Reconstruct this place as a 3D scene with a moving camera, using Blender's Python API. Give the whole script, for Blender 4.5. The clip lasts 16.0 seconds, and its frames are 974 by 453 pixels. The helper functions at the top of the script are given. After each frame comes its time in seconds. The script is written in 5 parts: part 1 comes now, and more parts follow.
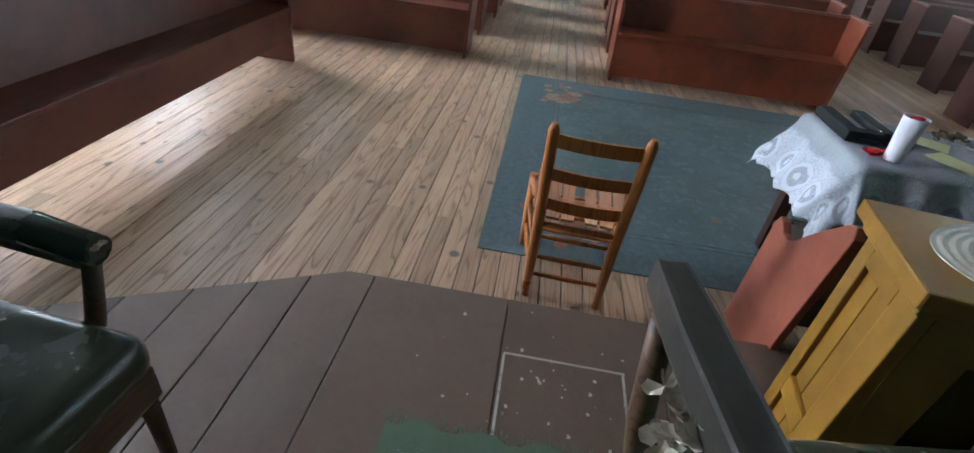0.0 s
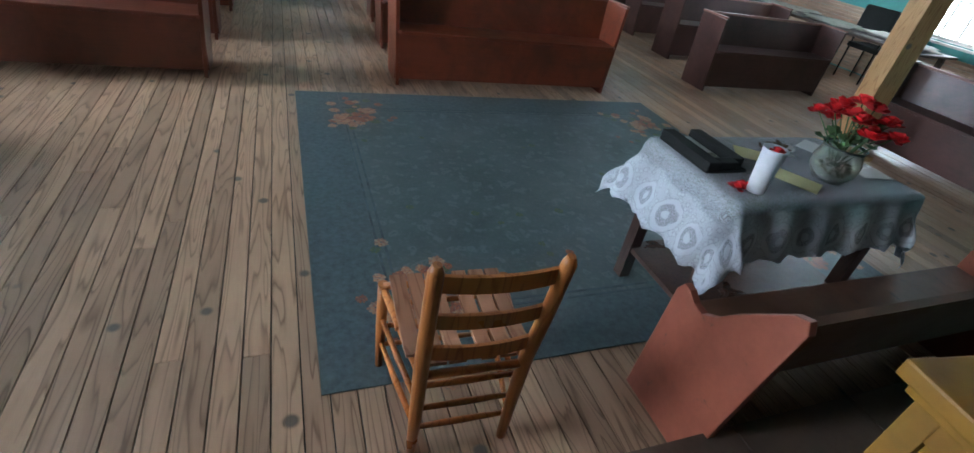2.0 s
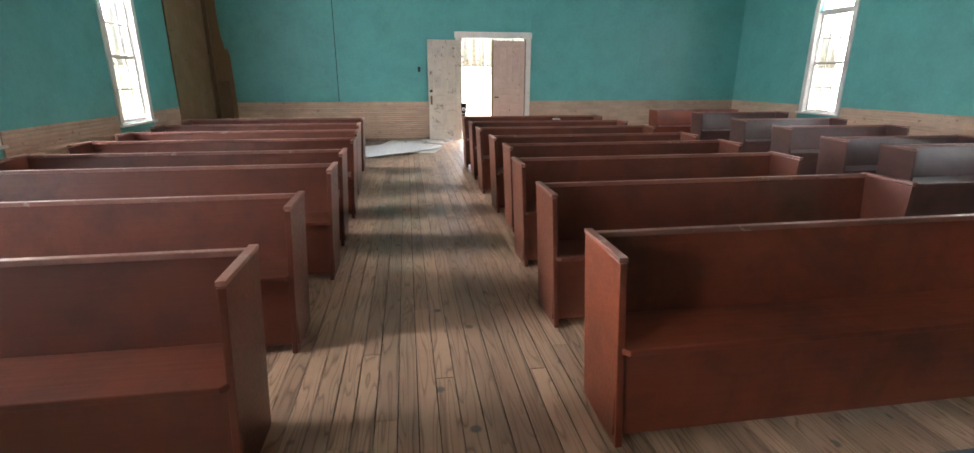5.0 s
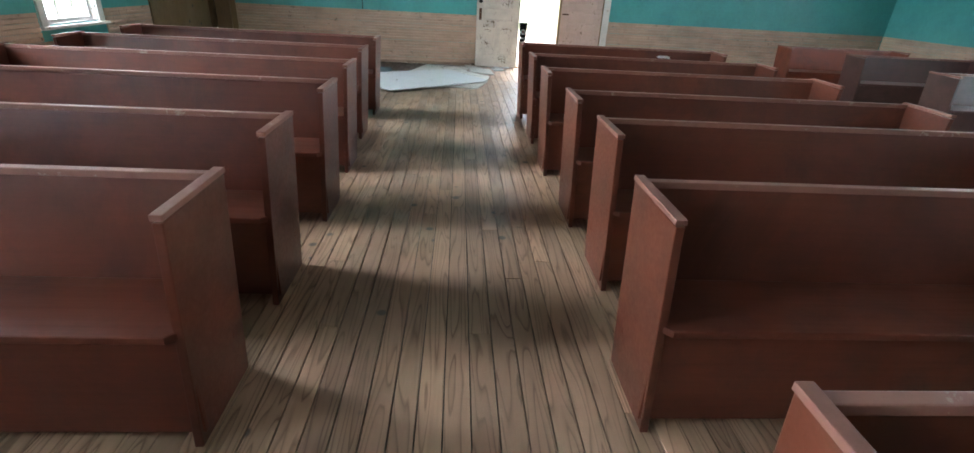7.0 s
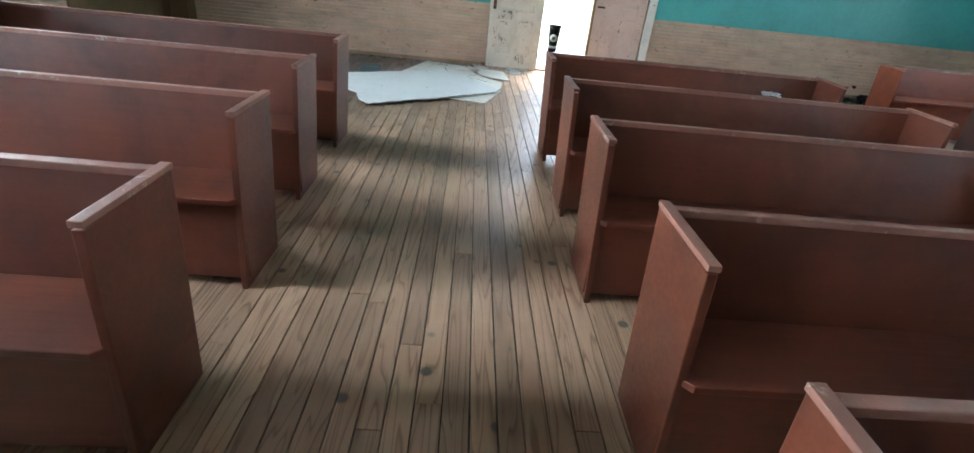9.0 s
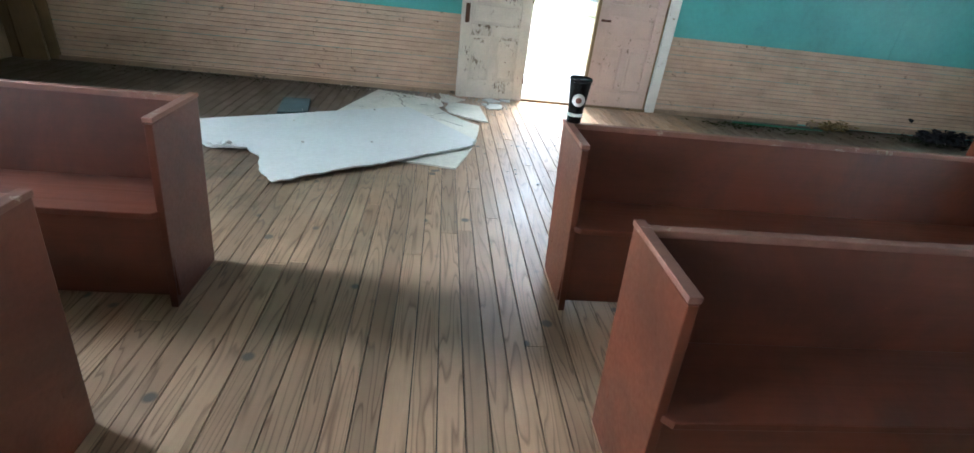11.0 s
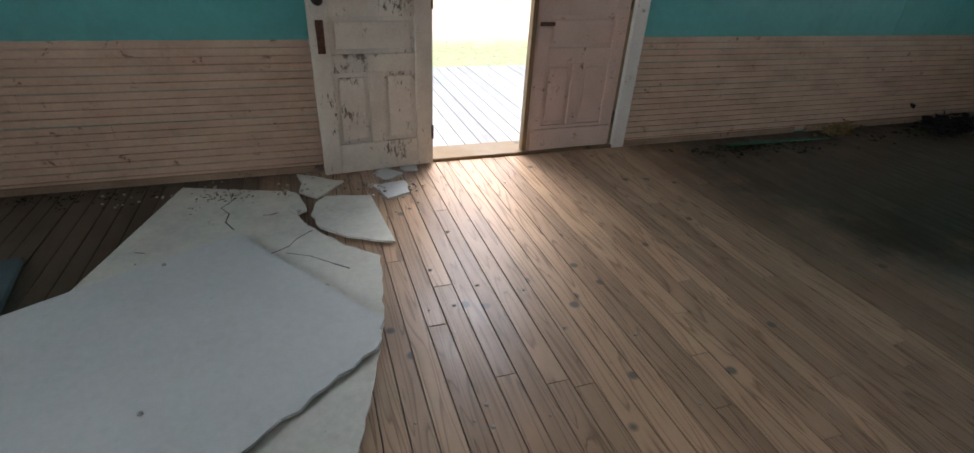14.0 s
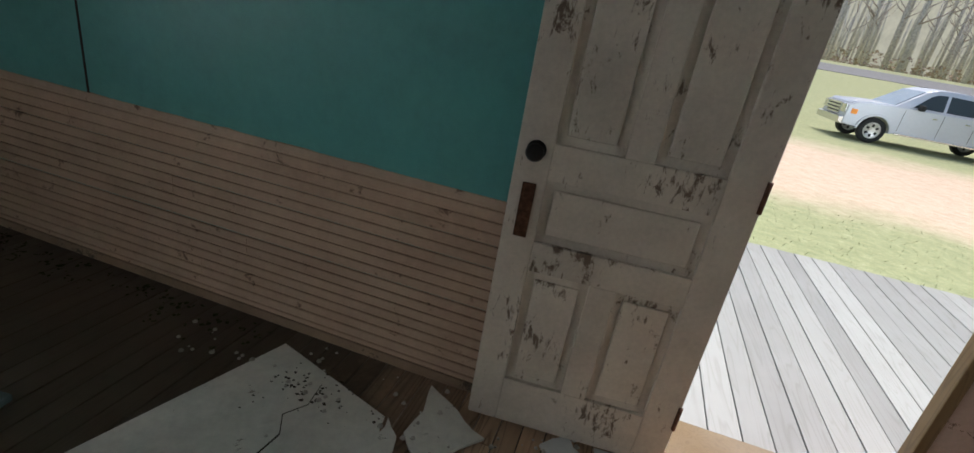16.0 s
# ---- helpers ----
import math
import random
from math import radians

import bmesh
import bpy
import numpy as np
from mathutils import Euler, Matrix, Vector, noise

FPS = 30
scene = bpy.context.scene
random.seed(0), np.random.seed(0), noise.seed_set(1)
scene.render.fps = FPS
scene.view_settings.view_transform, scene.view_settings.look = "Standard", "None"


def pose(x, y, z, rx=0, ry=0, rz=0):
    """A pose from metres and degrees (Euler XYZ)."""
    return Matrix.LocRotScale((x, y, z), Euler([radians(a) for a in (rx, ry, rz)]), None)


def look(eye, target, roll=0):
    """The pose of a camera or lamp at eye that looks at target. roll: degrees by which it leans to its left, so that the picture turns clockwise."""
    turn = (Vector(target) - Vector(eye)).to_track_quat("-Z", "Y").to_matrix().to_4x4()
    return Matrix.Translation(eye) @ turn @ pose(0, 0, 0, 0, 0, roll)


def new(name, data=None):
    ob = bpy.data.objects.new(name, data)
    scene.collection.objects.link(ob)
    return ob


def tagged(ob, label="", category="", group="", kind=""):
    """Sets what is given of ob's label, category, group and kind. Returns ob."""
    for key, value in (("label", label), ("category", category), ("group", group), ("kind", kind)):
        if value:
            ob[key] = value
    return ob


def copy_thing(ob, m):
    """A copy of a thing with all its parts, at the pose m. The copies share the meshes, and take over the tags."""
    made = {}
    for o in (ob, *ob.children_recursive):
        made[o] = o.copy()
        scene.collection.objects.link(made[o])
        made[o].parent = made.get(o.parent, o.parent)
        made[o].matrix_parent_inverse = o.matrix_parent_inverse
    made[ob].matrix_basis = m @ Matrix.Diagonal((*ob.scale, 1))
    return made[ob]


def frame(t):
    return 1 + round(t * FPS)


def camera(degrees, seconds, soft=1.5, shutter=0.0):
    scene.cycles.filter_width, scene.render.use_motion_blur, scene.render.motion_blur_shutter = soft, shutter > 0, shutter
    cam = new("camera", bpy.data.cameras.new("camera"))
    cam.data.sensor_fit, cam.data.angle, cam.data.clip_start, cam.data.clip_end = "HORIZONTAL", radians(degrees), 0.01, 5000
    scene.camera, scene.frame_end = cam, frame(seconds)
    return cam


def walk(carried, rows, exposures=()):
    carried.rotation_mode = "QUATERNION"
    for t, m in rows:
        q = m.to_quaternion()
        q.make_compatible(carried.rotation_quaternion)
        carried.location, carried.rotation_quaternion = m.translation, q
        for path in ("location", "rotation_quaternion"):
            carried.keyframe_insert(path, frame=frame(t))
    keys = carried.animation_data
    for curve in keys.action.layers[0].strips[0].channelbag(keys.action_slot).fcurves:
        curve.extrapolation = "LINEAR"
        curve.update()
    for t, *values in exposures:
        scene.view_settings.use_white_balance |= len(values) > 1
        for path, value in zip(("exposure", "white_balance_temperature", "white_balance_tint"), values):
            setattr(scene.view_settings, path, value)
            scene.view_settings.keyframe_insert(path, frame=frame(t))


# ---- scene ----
cam = camera(88.0, 16.0)
PATH = [
    (0, (-0.025, 0.46, 1.425), (-0.132, 2.11, 0.301), 7.6),
    (0.5, (-0.092, 0.59, 1.435), (0.122, 2.24, 0.326), 9.3),
    (1, (-0.23, 0.749, 1.452), (0.186, 2.362, 0.346), 10.2),
    (1.5, (-0.25, 0.917, 1.441), (0.31, 2.478, 0.323), 10.6),
    (2, (-0.225, 1.24, 1.481), (0.48, 2.749, 0.373), 11.0),
    (2.5, (-0.225, 1.511, 1.484), (0.563, 2.987, 0.388), 10.9),
    (3, (-0.313, 1.828, 1.49), (0.452, 3.311, 0.387), 8.9),
    (3.5, (-0.302, 2.138, 1.43), (0.387, 3.74, 0.449), 5.9),
    (4, (-0.265, 2.658, 1.305), (0.395, 4.411, 0.605), 4.2),
    (4.5, (-0.211, 3.243, 1.357), (0.406, 5.044, 0.746), 0.6),
    (5, (-0.146, 3.756, 1.403), (0.148, 5.651, 0.835), 0.1),
    (5.2, (-0.148, 3.976, 1.385), (0.033, 5.856, 0.725), 1.1),
    (7.3, (0.08, 6.363, 1.35), (0.188, 8.164, 0.488), 4.1),
    (7.5, (0.092, 6.527, 1.379), (0.181, 8.331, 0.518), 5.0),
    (8, (0.097, 7.001, 1.367), (0.173, 8.803, 0.501), 4.9),
    (8.2, (0.106, 7.194, 1.383), (0.191, 8.989, 0.505), 5.0),
    (10.3, (0.142, 9.215, 1.368), (0.296, 10.967, 0.416), 7.6),
    (10.5, (0.127, 9.432, 1.379), (0.313, 11.185, 0.434), 7.0),
    (11, (0.156, 9.93, 1.389), (0.381, 11.689, 0.463), 6.9),
    (11.5, (0.144, 10.408, 1.402), (0.436, 12.174, 0.509), 6.7),
    (12, (0.151, 10.864, 1.431), (0.501, 12.627, 0.554), 6.0),
    (12.5, (0.128, 11.291, 1.467), (0.514, 13.046, 0.589), 5.3),
    (13, (0.131, 11.693, 1.458), (0.633, 13.4, 0.545), 2.6),
    (13.5, (0.24, 12.028, 1.474), (0.815, 13.686, 0.513), 2.2),
    (14, (0.313, 12.371, 1.456), (0.917, 13.997, 0.462), 3.3),
    (14.5, (0.356, 12.801, 1.415), (0.837, 14.495, 0.466), 4.0),
    (15, (0.482, 13.191, 1.413), (0.694, 14.97, 0.526), 5.9),
    (15.5, (0.562, 13.661, 1.424), (0.478, 15.475, 0.586), 7.9),
    (15.6, (0.601, 13.736, 1.43), (0.439, 15.56, 0.624), 7.9),
    (16, (0.685, 14.095, 1.462), (0.239, 15.888, 0.698), 10.0),
]
EXPOSURE = [(0, 2.62, 5550, 9), (1, 2.42, 5500, 8), (2, 2.1, 5450, 6), (3.5, 2.1, 5850, 10), (4.4, 1.98, 6600, 16), (5, 2.35, 6450, 17), (7.5, 2.24, 5650, 5), (8.2, 2.40, 5550, 4), (11, 2.28, 5550, 3), (12, 1.62, 6000, 8), (13, 1.06, 6100, 13), (14, 0.92, 6100, 13), (15, 0.5, 6050, 11), (16, 0.2, 6350, 11)]
walk(cam, [(t, look(eye, target, roll)) for t, eye, target, roll in PATH], EXPOSURE)

# ---- world and light ----
world = bpy.data.worlds.new("sky")
scene.world = world
world.use_nodes = True
wn = world.node_tree
wn.nodes.clear()
sky = wn.nodes.new("ShaderNodeTexSky")
sky.sky_type = "NISHITA"
sky.sun_disc = False
sky.sun_elevation, sky.sun_rotation = radians(62), radians(14)
sky.air_density, sky.dust_density, sky.ozone_density = 1.2, 4.0, 1.0
bg = wn.nodes.new("ShaderNodeBackground")
bg.inputs["Strength"].default_value = 0.15
wo = wn.nodes.new("ShaderNodeOutputWorld")
wn.links.new(sky.outputs[0], bg.inputs["Color"])
wn.links.new(bg.outputs[0], wo.inputs["Surface"])

sun = new("sun", bpy.data.lights.new("sun", "SUN"))
sun.data.energy, sun.data.angle, sun.data.color = 2.6, radians(30), (1.0, 0.96, 0.90)
sun.rotation_euler = (radians(-28), 0, radians(-14))


def sky_lamp(x, y, z, w, h, turn, power):
    lamp = new("window_daylight", bpy.data.lights.new("window_daylight", "AREA"))
    lamp.data.shape, lamp.data.size, lamp.data.size_y = "RECTANGLE", w, h
    lamp.data.energy, lamp.data.color = power, (0.94, 0.96, 1.0)
    lamp.matrix_world = pose(x, y, z, 64, 0, turn)      # skylight falls in from above
    return lamp


# ---- plan ----
XL, XR, YB, YF = -4.26, 7.98, -2.2, 15.78      # side walls, wall behind the platform, entrance wall
HC, WT = 4.3, 0.16                              # ceiling height, wall thickness
WZ = 0.862                                      # top of the wainscot
DX0, DX1, DH = 1.10, 2.62, 2.25                 # entrance opening
PZ, PY = 0.18, 1.835                             # platform height and front edge
WIN_W, WIN_Z0, WIN_Z1, WIN_Z2 = 0.82, 0.74, 2.62, 3.22
WIN_Y = (12.4, 9.1, 5.65, 2.3)                  # window middles, west wall
WIN_YE = (12.95, 9.36, 5.80)                    # and east wall

for wy, watts in zip(WIN_Y, (68, 60, 50, 46)):         # added sky lamps, set weaker southwards to tune brightness
    sky_lamp(XL - 0.56, wy, 2.05, 1.1, 2.0, -90, watts)
for wy in WIN_YE:
    sky_lamp(XR + 0.56, wy, 2.05, 1.1, 2.0, 90, 15)


# unseen lamp added above the porch to strengthen skylight on the floor inside
door_fill = new("door_fill_lamp", bpy.data.lights.new("door_fill_lamp", "AREA"))
door_fill.data.shape, door_fill.data.size, door_fill.data.size_y = "RECTANGLE", 1.8, 1.8
door_fill.data.energy, door_fill.data.color = 68, (0.97, 0.98, 1.0)
door_fill.matrix_world = look((1.95, 17.4, 3.5), (1.0, 14.0, 0.2))


# ---- materials ----
def nodes_of(name):
    m = bpy.data.materials.new(name)
    m.use_nodes = True
    nt = m.node_tree
    return m, nt, nt.nodes["Principled BSDF"]


def node(nt, kind, **vals):
    n = nt.nodes.new(kind)
    for k, v in vals.items():
        n.inputs[k.replace("_", " ")].default_value = v
    return n


def ramp(nt, src, stops):
    r = nt.nodes.new("ShaderNodeValToRGB")
    els = r.color_ramp.elements
    while len(els) < len(stops):
        els.new(0.5)
    for e, (p, c) in zip(els, stops):
        e.position, e.color = p, (*c, 1) if len(c) == 3 else c
    nt.links.new(src, r.inputs[0])
    return r.outputs[0]


def mix(nt, fac, a, b, how="MIX"):
    n = nt.nodes.new("ShaderNodeMix")
    n.data_type, n.blend_type = "RGBA", how
    for sock, v in ((n.inputs[0], fac), (n.inputs[6], a), (n.inputs[7], b)):
        if hasattr(v, "links"):
            nt.links.new(v, sock)
        elif isinstance(v, (int, float)):
            sock.default_value = v
        else:
            sock.default_value = (*v, 1)
    return n.outputs[2]


def coords(nt, scale=(1, 1, 1), rand=True):
    """Object coordinates, shifted by a random amount for each object and island."""
    tc = nt.nodes.new("ShaderNodeTexCoord")
    mp = nt.nodes.new("ShaderNodeMapping")
    mp.inputs["Scale"].default_value = scale
    nt.links.new(tc.outputs["Object"], mp.inputs["Vector"])
    if rand:
        oi, ge = nt.nodes.new("ShaderNodeObjectInfo"), nt.nodes.new("ShaderNodeNewGeometry")
        add = nt.nodes.new("ShaderNodeMath")
        nt.links.new(oi.outputs["Random"], add.inputs[0])
        nt.links.new(ge.outputs["Random Per Island"], add.inputs[1])
        mul = nt.nodes.new("ShaderNodeVectorMath")
        mul.operation = "MULTIPLY"
        nt.links.new(add.outputs[0], mul.inputs[0])
        mul.inputs[1].default_value = (37.0, 71.0, 53.0)
        nt.links.new(mul.outputs[0], mp.inputs["Location"])
        return mp.outputs[0], add.outputs[0]
    return mp.outputs[0], None


def noise_tex(nt, vec, scale, detail=4, rough=0.6, distort=0.0):
    n = node(nt, "ShaderNodeTexNoise", Scale=scale, Detail=detail, Roughness=rough, Distortion=distort)
    nt.links.new(vec, n.inputs["Vector"])
    return n.outputs["Fac"]


def bump(nt, bsdf, height, strength, dist=0.01):
    b = node(nt, "ShaderNodeBump", Strength=strength, Distance=dist)
    nt.links.new(height, b.inputs["Height"])
    nt.links.new(b.outputs[0], bsdf.inputs["Normal"])


def painted(name, col, rough=0.5, worn=None, wear=0.0, grime=0.35, fine=60, bumps=0.15, flake=None):
    """Paint with blotches, fine grain, grime and chipped patches."""
    m, nt, b = nodes_of(name)
    v, _ = coords(nt)
    big, small = noise_tex(nt, v, 2.2, 5, 0.65), noise_tex(nt, v, fine, 4, 0.7)
    lo, hi = [c * (1 - grime) for c in col], [min(1, c * (1 + grime * 0.5)) for c in col]
    c = ramp(nt, big, [(0.3, lo), (0.55, col), (0.75, hi)])
    c = mix(nt, 0.25, c, ramp(nt, small, [(0.3, [x * 0.6 for x in col]), (0.7, hi)]))
    if worn:
        vf = coords(nt, flake)[0] if flake else v
        spread = noise_tex(nt, vf, 1.0 if flake else 9, 8, 0.75, 0.4)
        if flake:
            spread = mix(nt, 0.45, spread, noise_tex(nt, v, 3.2, 2, 0.5))
        chips = ramp(nt, spread, [(0.62 - wear * 0.3, (0, 0, 0)), (0.66 - wear * 0.3, (1, 1, 1))])
        c = mix(nt, chips, c, worn)
    nt.links.new(c, b.inputs["Base Color"])
    r = ramp(nt, big, [(0.3, (rough + 0.12,) * 3), (0.7, (max(0.05, rough - 0.1),) * 3)])
    nt.links.new(r, b.inputs["Roughness"])
    bump(nt, b, small, bumps, 0.004)
    return m


def planked(name, dark, light, along="y", rough=0.5, knots=True, gloss_var=0.15, ring=7.0, dirt=(0.05, 0.04, 0.03), dirty=0.24, streak=0.14, grime_and_dim=False):
    """Boards with arched grain lines, a tone for each board, round knots and worn dirt."""
    m, nt, b = nodes_of(name)
    sc = {"y": (16, 1.15, 16), "x": (1.5, 17, 17), "z": (17, 17, 1.5)}[along]
    v, rnd = coords(nt, sc)
    w = node(nt, "ShaderNodeTexNoise", Scale=0.85, Detail=1.5, Roughness=0.35, Distortion=0.35)
    nt.links.new(v, w.inputs["Vector"])
    rings = nt.nodes.new("ShaderNodeMath")
    rings.operation = "MULTIPLY"
    nt.links.new(w.outputs["Fac"], rings.inputs[0])
    rings.inputs[1].default_value = ring * 1.6
    fr = nt.nodes.new("ShaderNodeMath")
    fr.operation = "FRACT"
    nt.links.new(rings.outputs[0], fr.inputs[0])
    mid = [a * 0.72 + d * 0.28 for a, d in zip(light, dark)]
    c = ramp(nt, fr.outputs[0], [(0.0, light), (0.45, light), (0.72, mid), (0.88, dark), (0.97, mid), (1.0, light)])
    calm = noise_tex(nt, v, 0.013, 0)
    c = mix(nt, ramp(nt, calm, [(0.38, (0.25,) * 3), (0.6, (0.95,) * 3)]), [a * 0.88 + d * 0.12 for a, d in zip(light, dark)], c)
    fine = noise_tex(nt, v, 9, 5, 0.7)
    c = mix(nt, streak, c, ramp(nt, fine, [(0.35, dark), (0.65, light)]))
    tone = ramp(nt, noise_tex(nt, v, 0.021, 0), [(0.3, (0.74, 0.72, 0.71)), (0.7, (1.13, 1.11, 1.08))])
    c = mix(nt, 1.0, c, tone, "MULTIPLY")
    v2, _ = coords(nt, (1, 1, 1))
    if knots:
        vo = node(nt, "ShaderNodeTexVoronoi", Scale=1.0)
        v3, _ = coords(nt, (5.0, 5.0, 5.0))
        nt.links.new(v3, vo.inputs["Vector"])
        kn = ramp(nt, vo.outputs["Distance"], [(0.09, (0.9,) * 3), (0.15, (0, 0, 0))])
        few = ramp(nt, vo.outputs["Color"], [(0.50, (0, 0, 0)), (0.52, (1, 1, 1))])
        c = mix(nt, mix(nt, 1.0, kn, few, "MULTIPLY"), c, [d * 0.42 for d in (dark[0], dark[0] * 0.92, dark[0] * 0.8)])
    v4, _ = coords(nt, (1, 1, 1), rand=False)
    spot = ramp(nt, noise_tex(nt, v4, 1.3, 6, 0.65), [(0.42, (0, 0, 0)), (0.75, (dirty,) * 3)])
    c = mix(nt, spot, c, dirt)
    if grime_and_dim:
        # mud and mould from the entrance wall's foot, plus painted dimness beside the doorway
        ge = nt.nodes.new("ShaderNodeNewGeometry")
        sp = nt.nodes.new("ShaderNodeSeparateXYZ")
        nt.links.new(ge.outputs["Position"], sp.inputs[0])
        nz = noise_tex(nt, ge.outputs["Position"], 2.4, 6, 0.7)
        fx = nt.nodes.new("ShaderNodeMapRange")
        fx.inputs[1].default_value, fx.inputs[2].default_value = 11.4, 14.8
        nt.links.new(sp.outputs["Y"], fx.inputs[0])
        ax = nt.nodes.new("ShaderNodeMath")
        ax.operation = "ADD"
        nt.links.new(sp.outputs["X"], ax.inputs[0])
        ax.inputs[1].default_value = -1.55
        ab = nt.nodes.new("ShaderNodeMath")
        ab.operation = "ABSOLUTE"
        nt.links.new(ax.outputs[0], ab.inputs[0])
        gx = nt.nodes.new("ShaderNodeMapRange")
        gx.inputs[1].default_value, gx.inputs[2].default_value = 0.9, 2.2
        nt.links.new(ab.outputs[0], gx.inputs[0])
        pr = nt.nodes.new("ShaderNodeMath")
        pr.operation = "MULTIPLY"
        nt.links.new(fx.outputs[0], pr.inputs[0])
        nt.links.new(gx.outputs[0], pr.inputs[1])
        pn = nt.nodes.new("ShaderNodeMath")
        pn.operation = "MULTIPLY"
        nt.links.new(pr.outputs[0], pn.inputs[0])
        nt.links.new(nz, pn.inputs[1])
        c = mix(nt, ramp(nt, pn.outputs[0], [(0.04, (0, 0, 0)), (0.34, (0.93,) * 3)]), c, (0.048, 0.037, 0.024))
    nt.links.new(c, b.inputs["Base Color"])
    rr = ramp(nt, noise_tex(nt, v2, 3, 4), [(0.3, (rough + gloss_var,) * 3), (0.7, (max(0.1, rough - gloss_var),) * 3)])
    nt.links.new(rr, b.inputs["Roughness"])
    bump(nt, b, fr.outputs[0], 0.12, 0.002)
    return m


def plain(name, col, rough=0.5, metal=0.0, var=0.2, scale=30):
    m, nt, b = nodes_of(name)
    v, _ = coords(nt)
    n = noise_tex(nt, v, scale, 4, 0.65)
    nt.links.new(ramp(nt, n, [(0.3, [c * (1 - var) for c in col]), (0.7, [min(1, c * (1 + var)) for c in col])]), b.inputs["Base Color"])
    b.inputs["Roughness"].default_value, b.inputs["Metallic"].default_value = rough, metal
    bump(nt, b, n, 0.1, 0.003)
    return m


M_FLOOR = planked("pine_floor", (0.205, 0.122, 0.072), (0.50, 0.340, 0.218), "y", 0.40, gloss_var=0.10, ring=6.0, grime_and_dim=True)
M_PLAT = painted("brown_deck_paint", (0.15, 0.10, 0.072), 0.42, (0.3, 0.26, 0.22), -0.25, 0.3)
M_SUB = plain("dark_subfloor", (0.02, 0.016, 0.012), 0.9)
M_TEAL = painted("teal_wall_paint", (0.108, 0.385, 0.352), 0.42, None, 0, 0.16, 18, 0.08)
M_PEACH = painted("peach_wainscot_paint", (0.54, 0.375, 0.262), 0.55, (0.2, 0.12, 0.08), 0.04, 0.26, 40)
M_CEIL = painted("pale_ceiling_paint", (0.26, 0.24, 0.21), 0.6, None, 0, 0.15)
M_WHITE = painted("worn_white_trim_paint", (0.72, 0.70, 0.64), 0.5, (0.3, 0.24, 0.18), 0.04, 0.2)
M_DOOR = painted("weathered_door_paint", (0.60, 0.54, 0.45), 0.55, (0.13, 0.09, 0.06), 0.17, 0.3, 60, 0.15, (38, 38, 15))
M_DOOR2 = painted("pinkish_door_paint", (0.60, 0.44, 0.36), 0.55, (0.2, 0.13, 0.09), 0.03, 0.22)


def pew_paint(name, col, rough):
    """Old brushed oil paint: faint brush lines along the boards, soft dull patches and fine scratches."""
    m, nt, b = nodes_of(name)
    v, _ = coords(nt, (1, 1, 1))
    lines, _ = coords(nt, (2.0, 60, 60))
    soft, brush, specks = noise_tex(nt, v, 1.9, 4, 0.55), noise_tex(nt, lines, 1.0, 3, 0.6), noise_tex(nt, v, 48, 3, 0.7)
    c = mix(nt, soft, [x * 0.58 for x in col], [x * 1.38 for x in col])
    c = mix(nt, 0.30, c, mix(nt, brush, [x * 0.5 for x in col], [x * 1.5 for x in col]))
    dull = ramp(nt, noise_tex(nt, v, 4.5, 6, 0.68), [(0.46, (0, 0, 0)), (0.72, (0.6,) * 3)])
    c = mix(nt, dull, c, [x * 0.28 + 0.012 for x in col])
    stain = ramp(nt, noise_tex(nt, v, 1.1, 7, 0.72, 0.6), [(0.50, (0, 0, 0)), (0.64, (0.62,) * 3)])
    c = mix(nt, stain, c, [col[0] * 0.42, col[1] * 0.5, col[2] * 0.55])
    scr, _ = coords(nt, (9, 130, 60))
    c = mix(nt, ramp(nt, noise_tex(nt, scr, 1.0, 4, 0.7), [(0.70, (0, 0, 0)), (0.76, (0.4,) * 3)]), c, [x * 1.5 + 0.035 for x in col])
    pale = ramp(nt, specks, [(0.72, (0, 0, 0)), (0.80, (0.35,) * 3)])
    c = mix(nt, pale, c, [x * 1.8 + 0.03 for x in col])
    nt.links.new(c, b.inputs["Base Color"])
    b.inputs["Specular IOR Level"].default_value = 0.5
    nt.links.new(ramp(nt, brush, [(0.2, (rough + 0.14,) * 3), (0.8, (rough - 0.03,) * 3)]), b.inputs["Roughness"])
    bump(nt, b, brush, 0.12, 0.002)
    return m


M_PEW = pew_paint("brick_red_pew_paint", (0.225, 0.051, 0.021), 0.35)
M_PEW2 = pew_paint("dark_red_pew_paint", (0.132, 0.036, 0.0175), 0.33)
M_PEW3 = pew_paint("dark_brown_pew_paint", (0.098, 0.046, 0.037), 0.28)
M_EDGE = painted("worn_pew_edge", (0.26, 0.12, 0.085), 0.45, (0.36, 0.26, 0.2), 0.08, 0.4, 25)


